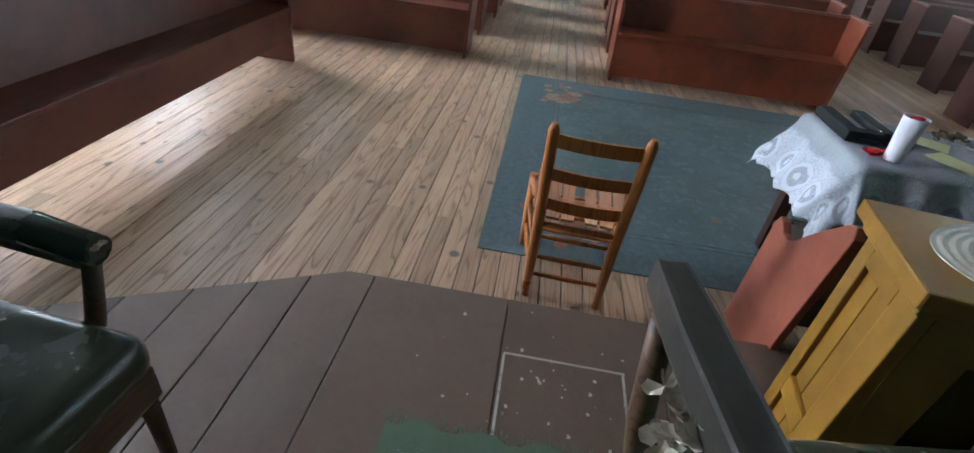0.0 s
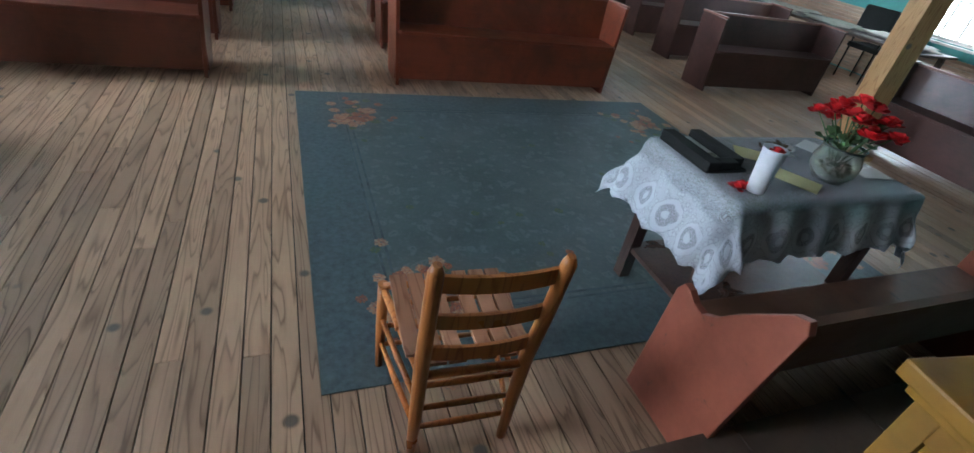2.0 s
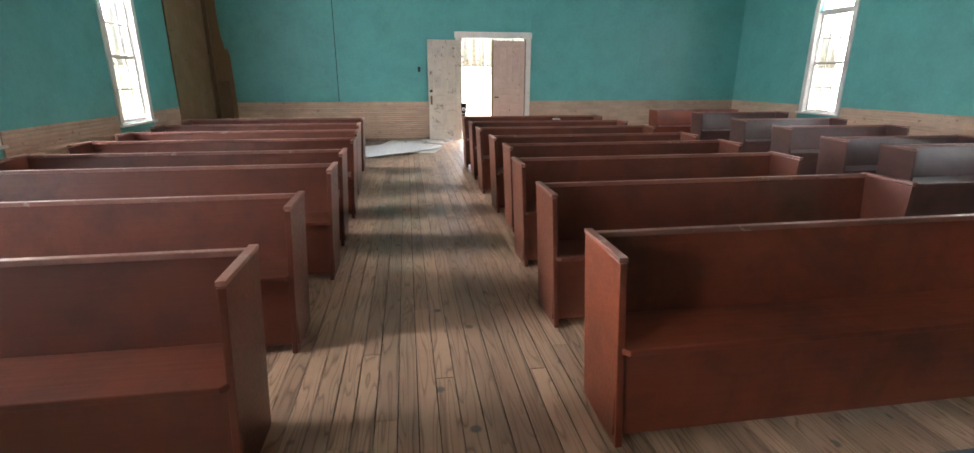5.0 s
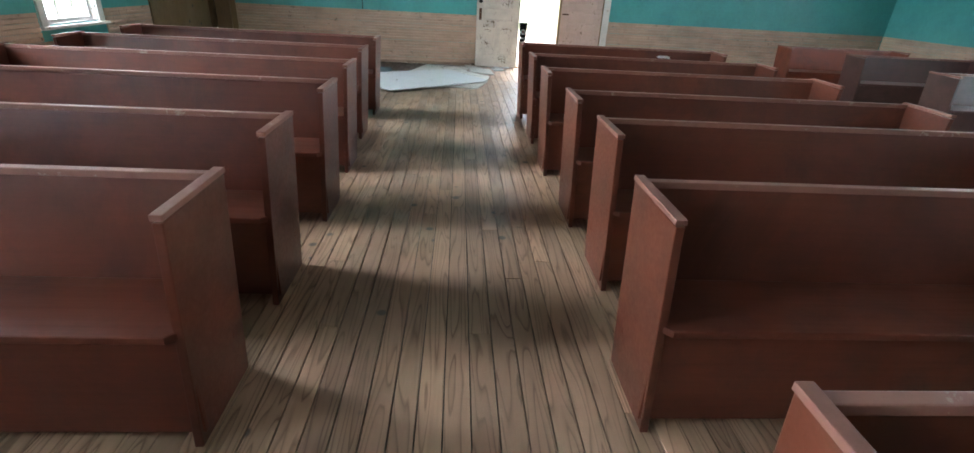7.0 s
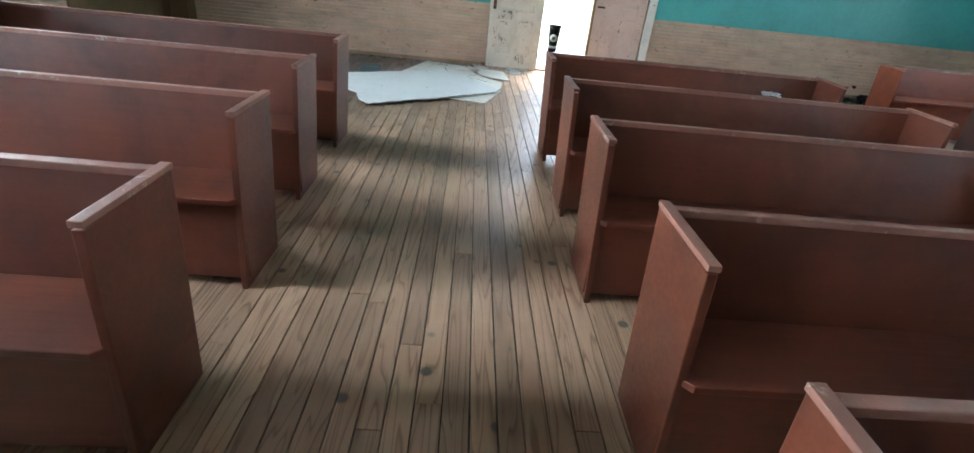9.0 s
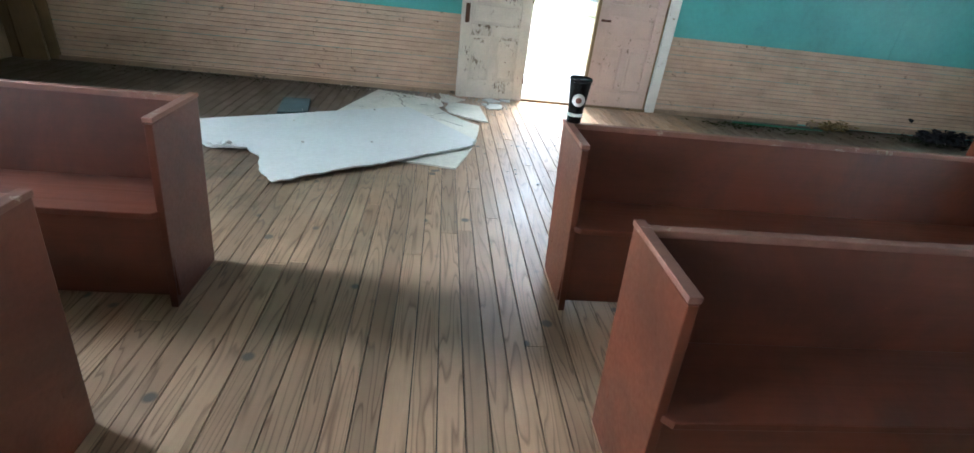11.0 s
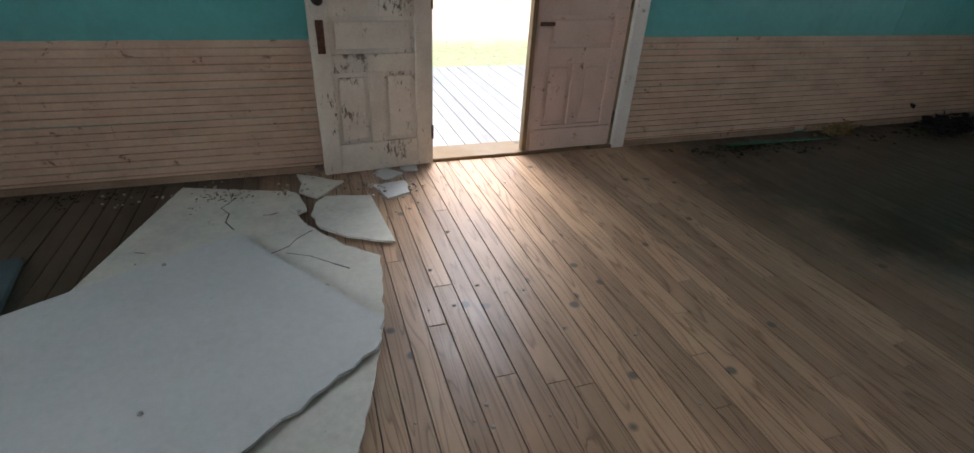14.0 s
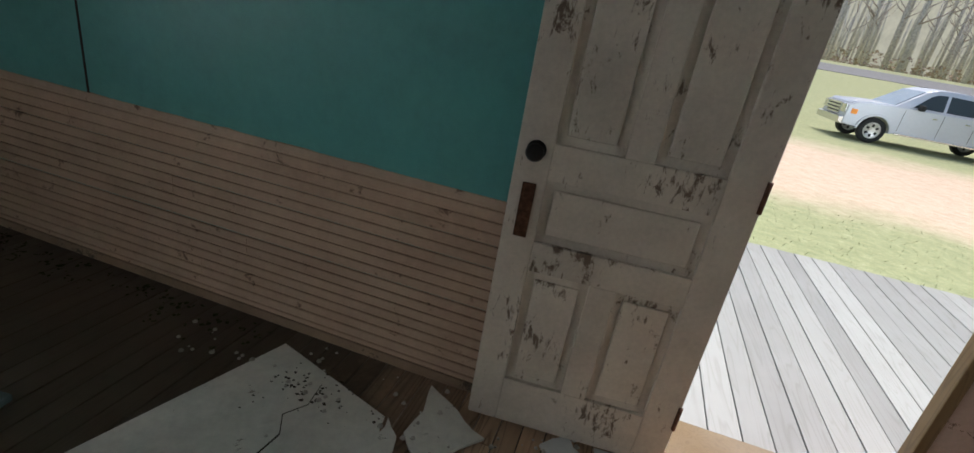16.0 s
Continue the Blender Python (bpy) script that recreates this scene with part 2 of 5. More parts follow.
# ---- building blocks ----
def box(bm, x0, y0, z0, x1, y1, z1, bevel=0.0, m=None):
    vs = [bm.verts.new(p) for p in ((x0, y0, z0), (x1, y0, z0), (x1, y1, z0), (x0, y1, z0), (x0, y0, z1), (x1, y0, z1), (x1, y1, z1), (x0, y1, z1))]
    fs = [bm.faces.new([vs[i] for i in f]) for f in ((3, 2, 1, 0), (4, 5, 6, 7), (0, 1, 5, 4), (1, 2, 6, 5), (2, 3, 7, 6), (3, 0, 4, 7))]
    if m is not None:
        bmesh.ops.transform(bm, matrix=m, verts=vs)
    if bevel:
        es = list({e for f in fs for e in f.edges})
        bmesh.ops.bevel(bm, geom=es, offset=bevel, segments=2, profile=0.6, affect="EDGES")
    return bm


def boxm(x0, y0, z0, x1, y1, z1, bevel=0.0):
    return box(bmesh.new(), x0, y0, z0, x1, y1, z1, bevel)


def prism(bm, pts, axis, a, b, bevel=0.0):
    """A closed outline of 2D points drawn out along an axis from a to b."""
    def at(u, v, w):
        return {"x": (w, u, v), "y": (u, w, v), "z": (u, v, w)}[axis]
    lo, hi = [bm.verts.new(at(u, v, a)) for u, v in pts], [bm.verts.new(at(u, v, b)) for u, v in pts]
    fs = [bm.faces.new(lo), bm.faces.new(hi[::-1])]
    n = len(pts)
    for i in range(n):
        fs.append(bm.faces.new((lo[i], hi[i], hi[(i + 1) % n], lo[(i + 1) % n])))
    bmesh.ops.recalc_face_normals(bm, faces=fs)
    if bevel:
        es = [e for f in fs[:2] for e in f.edges]
        bmesh.ops.bevel(bm, geom=list(set(es)), offset=bevel, segments=2, profile=0.6, affect="EDGES")
    return bm


def lathe(bm, prof, cx=0, cy=0, seg=24, m=None):
    """A turned shape from (radius, height) pairs."""
    rings = []
    for r, z in prof:
        if r < 1e-5:
            rings.append([bm.verts.new((cx, cy, z))])
        else:
            rings.append([bm.verts.new((cx + r * math.cos(k * math.tau / seg), cy + r * math.sin(k * math.tau / seg), z)) for k in range(seg)])
    for a, b in zip(rings, rings[1:]):
        for k in range(seg):
            q = [a[k % len(a)], a[(k + 1) % len(a)], b[(k + 1) % len(b)], b[k % len(b)]]
            q = list(dict.fromkeys(q))
            if len(q) > 2:
                f = bm.faces.new(q)
                f.smooth = True
    if m is not None:
        bmesh.ops.transform(bm, matrix=m, verts=[v for r in rings for v in r])
    return bm


def tube(bm, pts, radii, seg=10):
    """A round bar through points, with a radius at each."""
    pts = [Vector(p) for p in pts]
    if isinstance(radii, (int, float)):
        radii = [radii] * len(pts)
    rings = []
    for i, p in enumerate(pts):
        d = (pts[min(i + 1, len(pts) - 1)] - pts[max(i - 1, 0)]).normalized()
        u = d.cross(Vector((0, 0, 1)) if abs(d.z) < 0.9 else Vector((1, 0, 0))).normalized()
        w = d.cross(u)
        rings.append([bm.verts.new(p + (u * math.cos(k * math.tau / seg) + w * math.sin(k * math.tau / seg)) * radii[i]) for k in range(seg)])
    for a, b in zip(rings, rings[1:]):
        for k in range(seg):
            bm.faces.new((a[k], a[(k + 1) % seg], b[(k + 1) % seg], b[k])).smooth = True
    bm.faces.new(rings[0])
    bm.faces.new(rings[-1])
    return bm


def mesh_of(name, bm, material):
    bmesh.ops.recalc_face_normals(bm, faces=bm.faces)
    me = bpy.data.meshes.new(name)
    bm.to_mesh(me)
    bm.free()
    for m in (material if isinstance(material, (list, tuple)) else [material]):
        me.materials.append(m)
    return me


def part(name, bm, material, parent=None, label="", at=None):
    me = bm if isinstance(bm, bpy.types.Mesh) else mesh_of(name, bm, material)
    ob = new(name, me)
    if parent is not None:
        ob.parent = parent
    if at is not None:
        ob.matrix_basis = at
    if label:
        ob["label"] = label
    return ob


def thing(name, m, label, category, group="", kind=""):
    ob = new(name)
    ob.matrix_basis = m
    return tagged(ob, label, category, group, kind)


def structure(name, bm, material, label="", category=""):
    return tagged(part(name, bm, material), label, category, "", "structure")


# ---- the room ----
sub = structure("ground_under_floor", boxm(XL - WT, YB - WT, -0.36, XR + WT, YF + WT, -0.035), M_SUB, "dark earth below the floorboards", "ground")
structure("ceiling", boxm(XL - WT, YB - WT, HC, XR + WT, YF + WT, HC + 0.12), M_CEIL, "white painted flat ceiling", "ceiling")
structure("wall_south", boxm(XL - WT, YB - WT, -0.03, XR + WT, YB, HC), M_TEAL, "teal painted wall behind the platform", "wall")


def arch(y, w, z0, z1, z2, n=8):
    """The outline of a pointed window opening, as (y, z)."""
    pts = [(y - w / 2, z0), (y + w / 2, z0), (y + w / 2, z1)]
    for k in range(1, n):
        a = k / n
        pts.append((y + w / 2 * math.cos(a * math.pi / 2) ** 0.8, z1 + (z2 - z1) * math.sin(a * math.pi / 2) ** 1.15))
    pts.append((y, z2))
    for k in range(n - 1, 0, -1):
        a = k / n
        pts.append((y - w / 2 * math.cos(a * math.pi / 2) ** 0.8, z1 + (z2 - z1) * math.sin(a * math.pi / 2) ** 1.15))
    pts.append((y - w / 2, z1))
    return pts


def side_wall(name, xa, xb, spots):
    """A side wall of upright strips, open at each window."""
    bm = bmesh.new()
    edges = [YB]
    for wy in sorted(spots):
        edges += [wy - WIN_W / 2, wy + WIN_W / 2]
    edges.append(YF)
    for k in range(0, len(edges), 2):
        box(bm, xa, edges[k], -0.03, xb, edges[k + 1], HC)
    for wy in spots:
        box(bm, xa, wy - WIN_W / 2, -0.03, xb, wy + WIN_W / 2, WIN_Z0)
        top = arch(wy, WIN_W, WIN_Z0, WIN_Z1, WIN_Z2)[2:]
        half = len(top) // 2
        right, left = top[:half + 1], top[half:]
        prism(bm, right + [(wy, HC), (wy + WIN_W / 2, HC)], "x", xa, xb)
        prism(bm, left + [(wy - WIN_W / 2, HC), (wy, HC)], "x", xa, xb)
    return structure(name, bm, M_TEAL, "teal painted side wall with tall pointed windows", "wall")


wall_w = side_wall("wall_west", XL - WT, XL, WIN_Y)
wall_e = side_wall("wall_east", XR, XR + WT, WIN_YE)
bm = bmesh.new()
box(bm, XL - WT, YF, -0.03, DX0, YF + WT, HC)
box(bm, DX1, YF, -0.03, XR + WT, YF + WT, HC)
box(bm, DX0, YF, DH, DX1, YF + WT, HC)
wall_n = structure("wall_north", bm, M_TEAL, "teal painted entrance wall above peach beadboard", "wall")

# windows
M_GLASS, gnt, gb = nodes_of("window_glass")
gb.inputs["Transmission Weight"].default_value, gb.inputs["Roughness"].default_value, gb.inputs["IOR"].default_value = 1.0, 0.02, 1.45


def window(n, x, y, side):
    """A two-sash window under a pointed light; side is the way into the room."""
    t = tagged(thing("window_%d" % n, pose(x, y, 0), "white-framed tall window with a pointed top light, bright daylight outside", "window"), kind="structure")
    h, fr = WIN_W / 2, 0.045
    d0, d1 = (-0.10, -0.055) if side > 0 else (0.055, 0.10)
    ins = 0.012 * side
    casing = bmesh.new()
    cw = 0.10
    for s in (-1, 1):
        a, b_ = sorted((s * h, s * (h + cw)))
        box(casing, min(0, ins * 2), a, WIN_Z0 - 0.02, max(0, ins * 2), b_, WIN_Z1, 0.004)
    outer, inner = arch(0, WIN_W + 2 * cw, WIN_Z0, WIN_Z1, WIN_Z2 + 0.14)[2:], arch(0, WIN_W, WIN_Z0, WIN_Z1, WIN_Z2)[2:]
    for k in range(len(outer) - 1):
        prism(casing, [outer[k], outer[k + 1], inner[k + 1], inner[k]], "x", min(0, ins * 2), max(0, ins * 2))
    part("window_casing", casing, M_WHITE, t)
    part("window_sill", boxm(min(0, side * 0.06), -h - cw - 0.03, WIN_Z0 - 0.045, max(0, side * 0.06), h + cw + 0.03, WIN_Z0 - 0.012, 0.006), M_WHITE, t)
    lin = bmesh.new()
    for q in (-1, 1):
        a, b_ = sorted((q * (h - 0.008), q * (h + 0.001)))
        box(lin, min(0, -side * WT), a, WIN_Z0 - 0.01, max(0, -side * WT), b_, WIN_Z1)
    box(lin, min(0, -side * WT), -h, WIN_Z0 - 0.002, max(0, -side * WT), h, WIN_Z0 + 0.006)
    part("window_liner", lin, M_WHITE, t)
    zm = (WIN_Z0 + WIN_Z1) / 2
    for z0, z1, off in ((WIN_Z0, zm + 0.02, 0.0), (zm - 0.02, WIN_Z1, -0.012 * side)):
        sash = bmesh.new()
        a, b_ = d0 + off, d1 + off
        box(sash, a, -h, z0, b_, -h + fr, z1)
        box(sash, a, h - fr, z0, b_, h, z1)
        box(sash, a, -h + fr, z0, b_, h - fr, z0 + fr)
        box(sash, a, -h + fr, z1 - fr, b_, h - fr, z1)
        ob = part("window_sash", sash, M_WHITE, t)
        zz = (z0 + z1) / 2
        part("glazing_bar", boxm(a + 0.008, -h + fr, zz - 0.011, b_ - 0.008, h - fr, zz + 0.011), M_WHITE, ob)
        col = (2 * h - 2 * fr) / 3
        for q in (-1, 1):
            part("glazing_bar", boxm(a + 0.010, q * col / 2 - 0.010, z0 + fr, b_ - 0.010, q * col / 2 + 0.010, z1 - fr), M_WHITE, ob)
        for za, zb in ((z0 + fr, zz - 0.011), (zz + 0.011, z1 - fr)):
            for ya, yb in ((-h + fr, -col / 2 - 0.01), (-col / 2 + 0.01, col / 2 - 0.01), (col / 2 + 0.01, h - fr)):
                p = part("pane", boxm((a + b_) / 2 - 0.002, ya, za, (a + b_) / 2 + 0.002, yb, zb), M_GLASS, ob)
                p.visible_shadow = False
    part("transom_bar", boxm(d0, -h, WIN_Z1, d1, h, WIN_Z1 + 0.06, 0.004), M_WHITE, t)
    tl = [(y_, max(z_, WIN_Z1 + 0.06)) for y_, z_ in arch(0, WIN_W - 0.01, WIN_Z0, WIN_Z1 + 0.05, WIN_Z2 - 0.01)[2:]]
    p = part("top_pane", prism(bmesh.new(), tl, "x", (d0 + d1) / 2 - 0.002, (d0 + d1) / 2 + 0.002), M_GLASS, t)
    p.visible_shadow = False


# added glowing boards stand for the bright overcast sky beyond the side windows
M_GLOWBOARD, hnt, hb_ = nodes_of("glowing_sky_board")
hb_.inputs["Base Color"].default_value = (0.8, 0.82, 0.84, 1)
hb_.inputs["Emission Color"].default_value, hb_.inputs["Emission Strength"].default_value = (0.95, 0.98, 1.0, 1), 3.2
structure("backdrop_west", boxm(XL - 7.2, -6, -0.36, XL - 7.0, 22, 9), M_GLOWBOARD, "added glowing board standing for the pale sky outside the windows", "backdrop")
structure("backdrop_east", boxm(XR + 7.0, -6, -0.36, XR + 7.2, 20.5, 9), M_GLOWBOARD, "added glowing board standing for the pale sky outside the windows", "backdrop")

wi = 1
for wy in WIN_Y:
    window(wi, XL, wy, 1)
    wi += 1
for wy in WIN_YE:
    window(wi, XR, wy, -1)
    wi += 1


# ---- pews ----
PEW_H, PEW_D = 0.785, 0.37


def pew(w, paint, h=PEW_H, d=PEW_D, gap=0.05, inset=0.012, under=0.2, label="brick-red painted wooden church pew with plain board ends", group="pews"):
    """A bench that faces -y; the origin is the back corner of one end."""
    t = thing("church_pew", Matrix(), label, "pew", group)
    th = 0.028
    for x in (0, w - th):
        end = prism(bmesh.new(), [(0, 0), (0.0, h), (-d + 0.005, h - 0.012), (-d, 0.0)], "x", x, x + th, 0.004)
        lean = 0.04 if x == 0 else -0.04
        for v in end.verts:
            v.co.x += lean * (1 - v.co.z / h)
        e = part("end_panel", end, paint, t)
        part("worn_cap", boxm(x - 0.003, -d + 0.004, h - 0.006, x + th + 0.003, 0.004, h + 0.012, 0.003), M_EDGE, e, "worn pale top edge")
    back = prism(bmesh.new(), [(-0.035, h - 0.02), (-0.012, h - 0.02), (-0.012, under), (-0.085 + (under - 0.2) * 0.06, under), (-0.085, 0.415)], "x", th, w - th)
    part("backrest", back, paint, t)
    part("top_rail", boxm(th, -0.042, h - 0.02, w - th, -0.008, h + 0.004, 0.004), M_EDGE, t, "worn pale top rail")
    seat = bmesh.new()
    prism(seat, [(th, -0.085), (w - th, -0.085), (w - th, -d + 0.01), (w - th - 0.03, -d - 0.022), (th + 0.03, -d - 0.022), (th, -d + 0.01)], "z", 0.415, 0.44, 0.005)
    part("seat", seat, paint, t)
    part("kick_board", boxm(th, -d + inset, gap, w - th, -d + inset + 0.022, 0.413, 0.003), paint, t)
    return t


def row(t, places):
    first = True
    for m in places:
        if first:
            t.matrix_basis = m
            first = False
        else:
            copy_thing(t, m)


PR = [(0.57, 5.69), (0.61, 6.69), (0.66, 7.68), (0.75, 8.565), (0.73, 9.30), (0.71, 10.24), (0.725, 11.15), (0.73, 12.15)]
PL = [(-0.725, 5.675), (-0.73, 6.62), (-0.675, 7.625), (-0.69, 8.40), (-0.685, 9.29), (-0.73, 10.17), (-0.79, 11.10), (-0.81, 12.06)]
SIDE = [(3.98, 5.90), (4.36, 7.06), (4.52, 8.16), (4.46, 8.86), (4.84, 10.15), (5.05, 11.4), (5.28, 13.0), (4.85, 13.9)]
a = pew(2.08, M_PEW, group="pews of the aisle block beside the door")
row(a, [pose(*PR[0], 0)])
b = pew(2.28, M_PEW2, label="dark-red painted wooden church pew with plain board ends", group="pews of the aisle block beside the door")
row(b, [pose(x, y, 0) for x, y in PR[1:]])
c = pew(2.55, M_PEW2, label="dark-red painted wooden church pew with worn top rail", group="pews of the window block")
row(c, [pose(x - 2.55, y, 0) for x, y in PL])
s = pew(1.80, M_PEW3, h=0.757, label="dark-brown painted wooden church pew", group="dark pews along the far wall")
row(s, [pose(x, y, 0) for x, y in SIDE[:7]])
s = pew(1.80, M_PEW, h=0.757, label="faded red painted wooden church pew", group="dark pews along the far wall")
row(s, [pose(*SIDE[7], 0)])
# pews that stand along the platform's corner, facing inwards
p = pew(3.4, M_PEW2, gap=0.18, under=0.40, label="dark-red pew turned towards the platform", group="corner pews")
p.matrix_basis = pose(-2.45, 1.15, 0, 0, 0, 90)
p = pew(2.4, M_PEW3, h=0.76, label="dark-brown pew turned towards the platform", group="corner pews")
p.matrix_basis = pose(5.33, 4.4, 0, 0, 0, -90)


# ---- entrance doors ----
def trim(name, x0, y0, z0, x1, y1, z1, mat, label, bevel=0.004):
    return structure(name, boxm(x0, y0, z0, x1, y1, z1, bevel), mat, label, "trim")


M_BARE = planked("old_bare_wood", (0.11, 0.07, 0.032), (0.21, 0.14, 0.065), "z", 0.6)
M_RUST = plain("rusty_iron", (0.10, 0.045, 0.025), 0.7, 0.6, 0.5, 60)
M_BLACK = plain("black_iron", (0.015, 0.014, 0.013), 0.45, 0.5)
CW = 0.11
trim("door_casing", DX0 - CW, YF - 0.035, 0, DX0, YF + 0.002, DH, M_WHITE, "worn white door casing")
trim("door_casing", DX1, YF - 0.035, 0, DX1 + CW, YF + 0.002, DH, M_WHITE, "worn white door casing")
trim("door_casing", DX0 - CW - 0.02, YF - 0.04, DH, DX1 + CW + 0.02, YF + 0.002, DH + 0.13, M_WHITE, "worn white door head casing")
trim("door_jamb", DX0 - 0.001, YF + 0.004, 0.03, DX0 + 0.02, YF + WT - 0.002, DH - 0.002, M_BARE, "bare wooden door jamb")
trim("door_jamb", DX1 - 0.02, YF + 0.004, 0.03, DX1 + 0.001, YF + WT - 0.002, DH - 0.002, M_BARE, "bare wooden door jamb")
trim("threshold", DX0, YF - 0.03, -0.01, DX1, YF + WT + 0.06, 0.025, M_BARE, "worn wooden door threshold", 0.006)


def door_leaf(name, m, paint, w, label, knob_end):
    """A six-panel leaf hinged at x = 0, lying along +x; its face looks to -y."""
    t = tagged(thing(name, m, label, "door"), kind="structure")
    h, th, st = DH - 0.05, 0.04, 0.115
    fr = bmesh.new()
    z0 = 0.015
    rails = [(z0, z0 + 0.20), (0.68, 0.79), (1.01, 1.13), (h - 0.13, h)]
    box(fr, 0, 0, z0, st, th, h, 0.004)
    box(fr, w - st, 0, z0, w, th, h, 0.004)
    for a_, b_ in rails:
        box(fr, st, 0.001, a_, w - st, th - 0.001, b_, 0.003)
    mid = (w - 0.09) / 2
    box(fr, mid, 0.001, rails[0][1], mid + 0.09, th - 0.001, rails[1][0], 0.003)
    box(fr, mid, 0.001, rails[2][1], mid + 0.09, th - 0.001, rails[3][0], 0.003)
    part("door_frame", fr, paint, t)
    spots = [(st, mid, rails[0][1], rails[1][0]), (mid + 0.09, w - st, rails[0][1], rails[1][0]), (st, w - st, rails[1][1], rails[2][0]),
             (st, mid, rails[2][1], rails[3][0]), (mid + 0.09, w - st, rails[2][1], rails[3][0])]
    for x0, x1, a_, b_ in spots:
        pn = bmesh.new()
        box(pn, x0, 0.017, a_, x1, th - 0.014, b_)
        box(pn, x0 + 0.03, 0.009, a_ + 0.03, x1 - 0.03, 0.0168, b_ - 0.03, 0.006)
        part("panel", pn, paint, t)
    if knob_end:
        part("lock_plate", boxm(w - 0.085, -0.006, 0.80, w - 0.04, 0.004, 0.99, 0.003), M_RUST, t, "rusty lock plate")
        kn = bmesh.new()
        lathe(kn, [(0.0, 0.055), (0.022, 0.052), (0.03, 0.04), (0.022, 0.026), (0.012, 0.02), (0.012, 0.004), (0.032, 0.0), (0.032, -0.003)], m=pose(w - 0.062, -0.002, 1.10, 90))
        part("door_knob", kn, M_BLACK, t, "black iron door knob")
    else:
        part("bolt", boxm(w - 0.14, -0.016, 0.94, w - 0.03, 0.002, 0.965, 0.004), M_RUST, t, "small iron slide bolt")
        part("kick_rail", boxm(0.03, -0.014, 0.02, w - 0.03, 0.0, 0.19, 0.004), paint, t, "wide board across the foot of the door")
    for z in (0.25, 1.1, h - 0.3):
        part("hinge", tube(bmesh.new(), [(0.004, -0.004, z - 0.05), (0.004, -0.004, z + 0.05)], 0.008, 8), M_RUST, t)
    return t


LEAF = 0.755
# the open leaf lies back against the wall, its inner face to the room
door_leaf("door_1", pose(DX0 + 0.005, YF - 0.075, 0, 0, 0, 180) @ Matrix.Diagonal((1, -1, 1, 1)) @ pose(0, 0, 0, 0, 0, -5), M_DOOR, LEAF, "open weathered white six-panel door with peeling paint", True)
door_leaf("door_2", pose(DX1 - 0.01, YF + 0.012, 0, 0, 0, 180) @ Matrix.Diagonal((1, -1, 1, 1)) @ pose(0, 0, 0, 0, 0, -1.5), M_DOOR2, LEAF, "closed pinkish six-panel door leaf", False)
part("edge_strip", boxm(DX1 - 0.80, YF - 0.02, 0.03, DX1 - 0.765, YF + 0.04, DH - 0.03, 0.005), M_BARE, bpy.data.objects["door_2"], "raw brown meeting edge", at=bpy.data.objects["door_2"].matrix_basis.inverted())

# ---- wainscot of grooved boards, wallboard, corner boards ----
BH = 0.0945


def bead_profile(depth=0.016):
    """Upright outline of one grooved board: (out of the wall, height)."""
    p = [(0, 0.001)]
    for z0 in (0.0, BH / 2):
        p += [(depth - 0.011, z0 + 0.0015), (depth - 0.011, z0 + 0.006), (depth - 0.002, z0 + 0.010), (depth, z0 + 0.014), (depth, z0 + BH / 2 - 0.003), (depth - 0.002, z0 + BH / 2 - 0.0005)]
    p += [(0, BH - 0.001)]
    return p


def bead_board(length):
    bm = bmesh.new()
    pts = [(-d, z) for d, z in bead_profile()]
    prism(bm, pts, "x", 0, length)
    return mesh_of("board", bm, M_PEACH)


rng = random.Random(5)
bead_mesh = {}
for x0, x1 in ((-3.82, DX0 - CW), (DX1 + CW, XR - 0.02)):
    for k in range(9):
        n = 2 if k % 2 else 1
        cuts = [x0] + ([x0 + (x1 - x0) * rng.uniform(0.35, 0.65)] if n == 2 else []) + [x1]
        for a_, b_ in zip(cuts, cuts[1:]):
            sag = rng.uniform(-0.0025, 0.0025)
            part("board", bead_board(b_ - a_ - 0.002), M_PEACH, wall_n, at=pose(a_, YF + 0.001, 0.014 + k * BH + sag * 0.5, 0, 0, 0))


def bead_side(wall, x, turn, y0, y1, rows_):
    bm = bmesh.new()
    for k in range(rows_):
        pts = [(-d, z + 0.014 + k * BH) for d, z in bead_profile()]
        prism(bm, pts, "x", y0, y1)
    part("beadboard", bm, M_PEACH, wall, at=pose(x, 0, 0, 0, 0, turn))


for wall, x, turn, spots, last in ((wall_w, XL, 90, WIN_Y, 13.93), (wall_e, XR, -90, WIN_YE, YF - 0.02)):
    edges = [YB]
    for wy in sorted(spots):
        edges += [wy - WIN_W / 2 - 0.13, wy + WIN_W / 2 + 0.13]
    edges.append(last)
    for k in range(len(edges) - 1):
        y0, y1 = edges[k], edges[k + 1]
        if turn < 0:
            y0, y1 = -y1, -y0
        bead_side(wall, x, turn, y0, y1, 6 if k % 2 else 9)

M_DIRTY = painted("dirty_base_strip", (0.30, 0.21, 0.14), 0.7, (0.08, 0.06, 0.04), 0.12, 0.4)
structure("baseboard", boxm(-3.82, YF - 0.03, 0.0, DX0 - CW, YF - 0.0165, 0.045, 0.003), M_DIRTY, "dirty base strip under the beadboard", "baseboard")
structure("baseboard", boxm(DX1 + CW, YF - 0.03, 0.0, 4.6, YF - 0.0165, 0.05, 0.003), M_DIRTY, "dirty base strip under the beadboard", "baseboard")
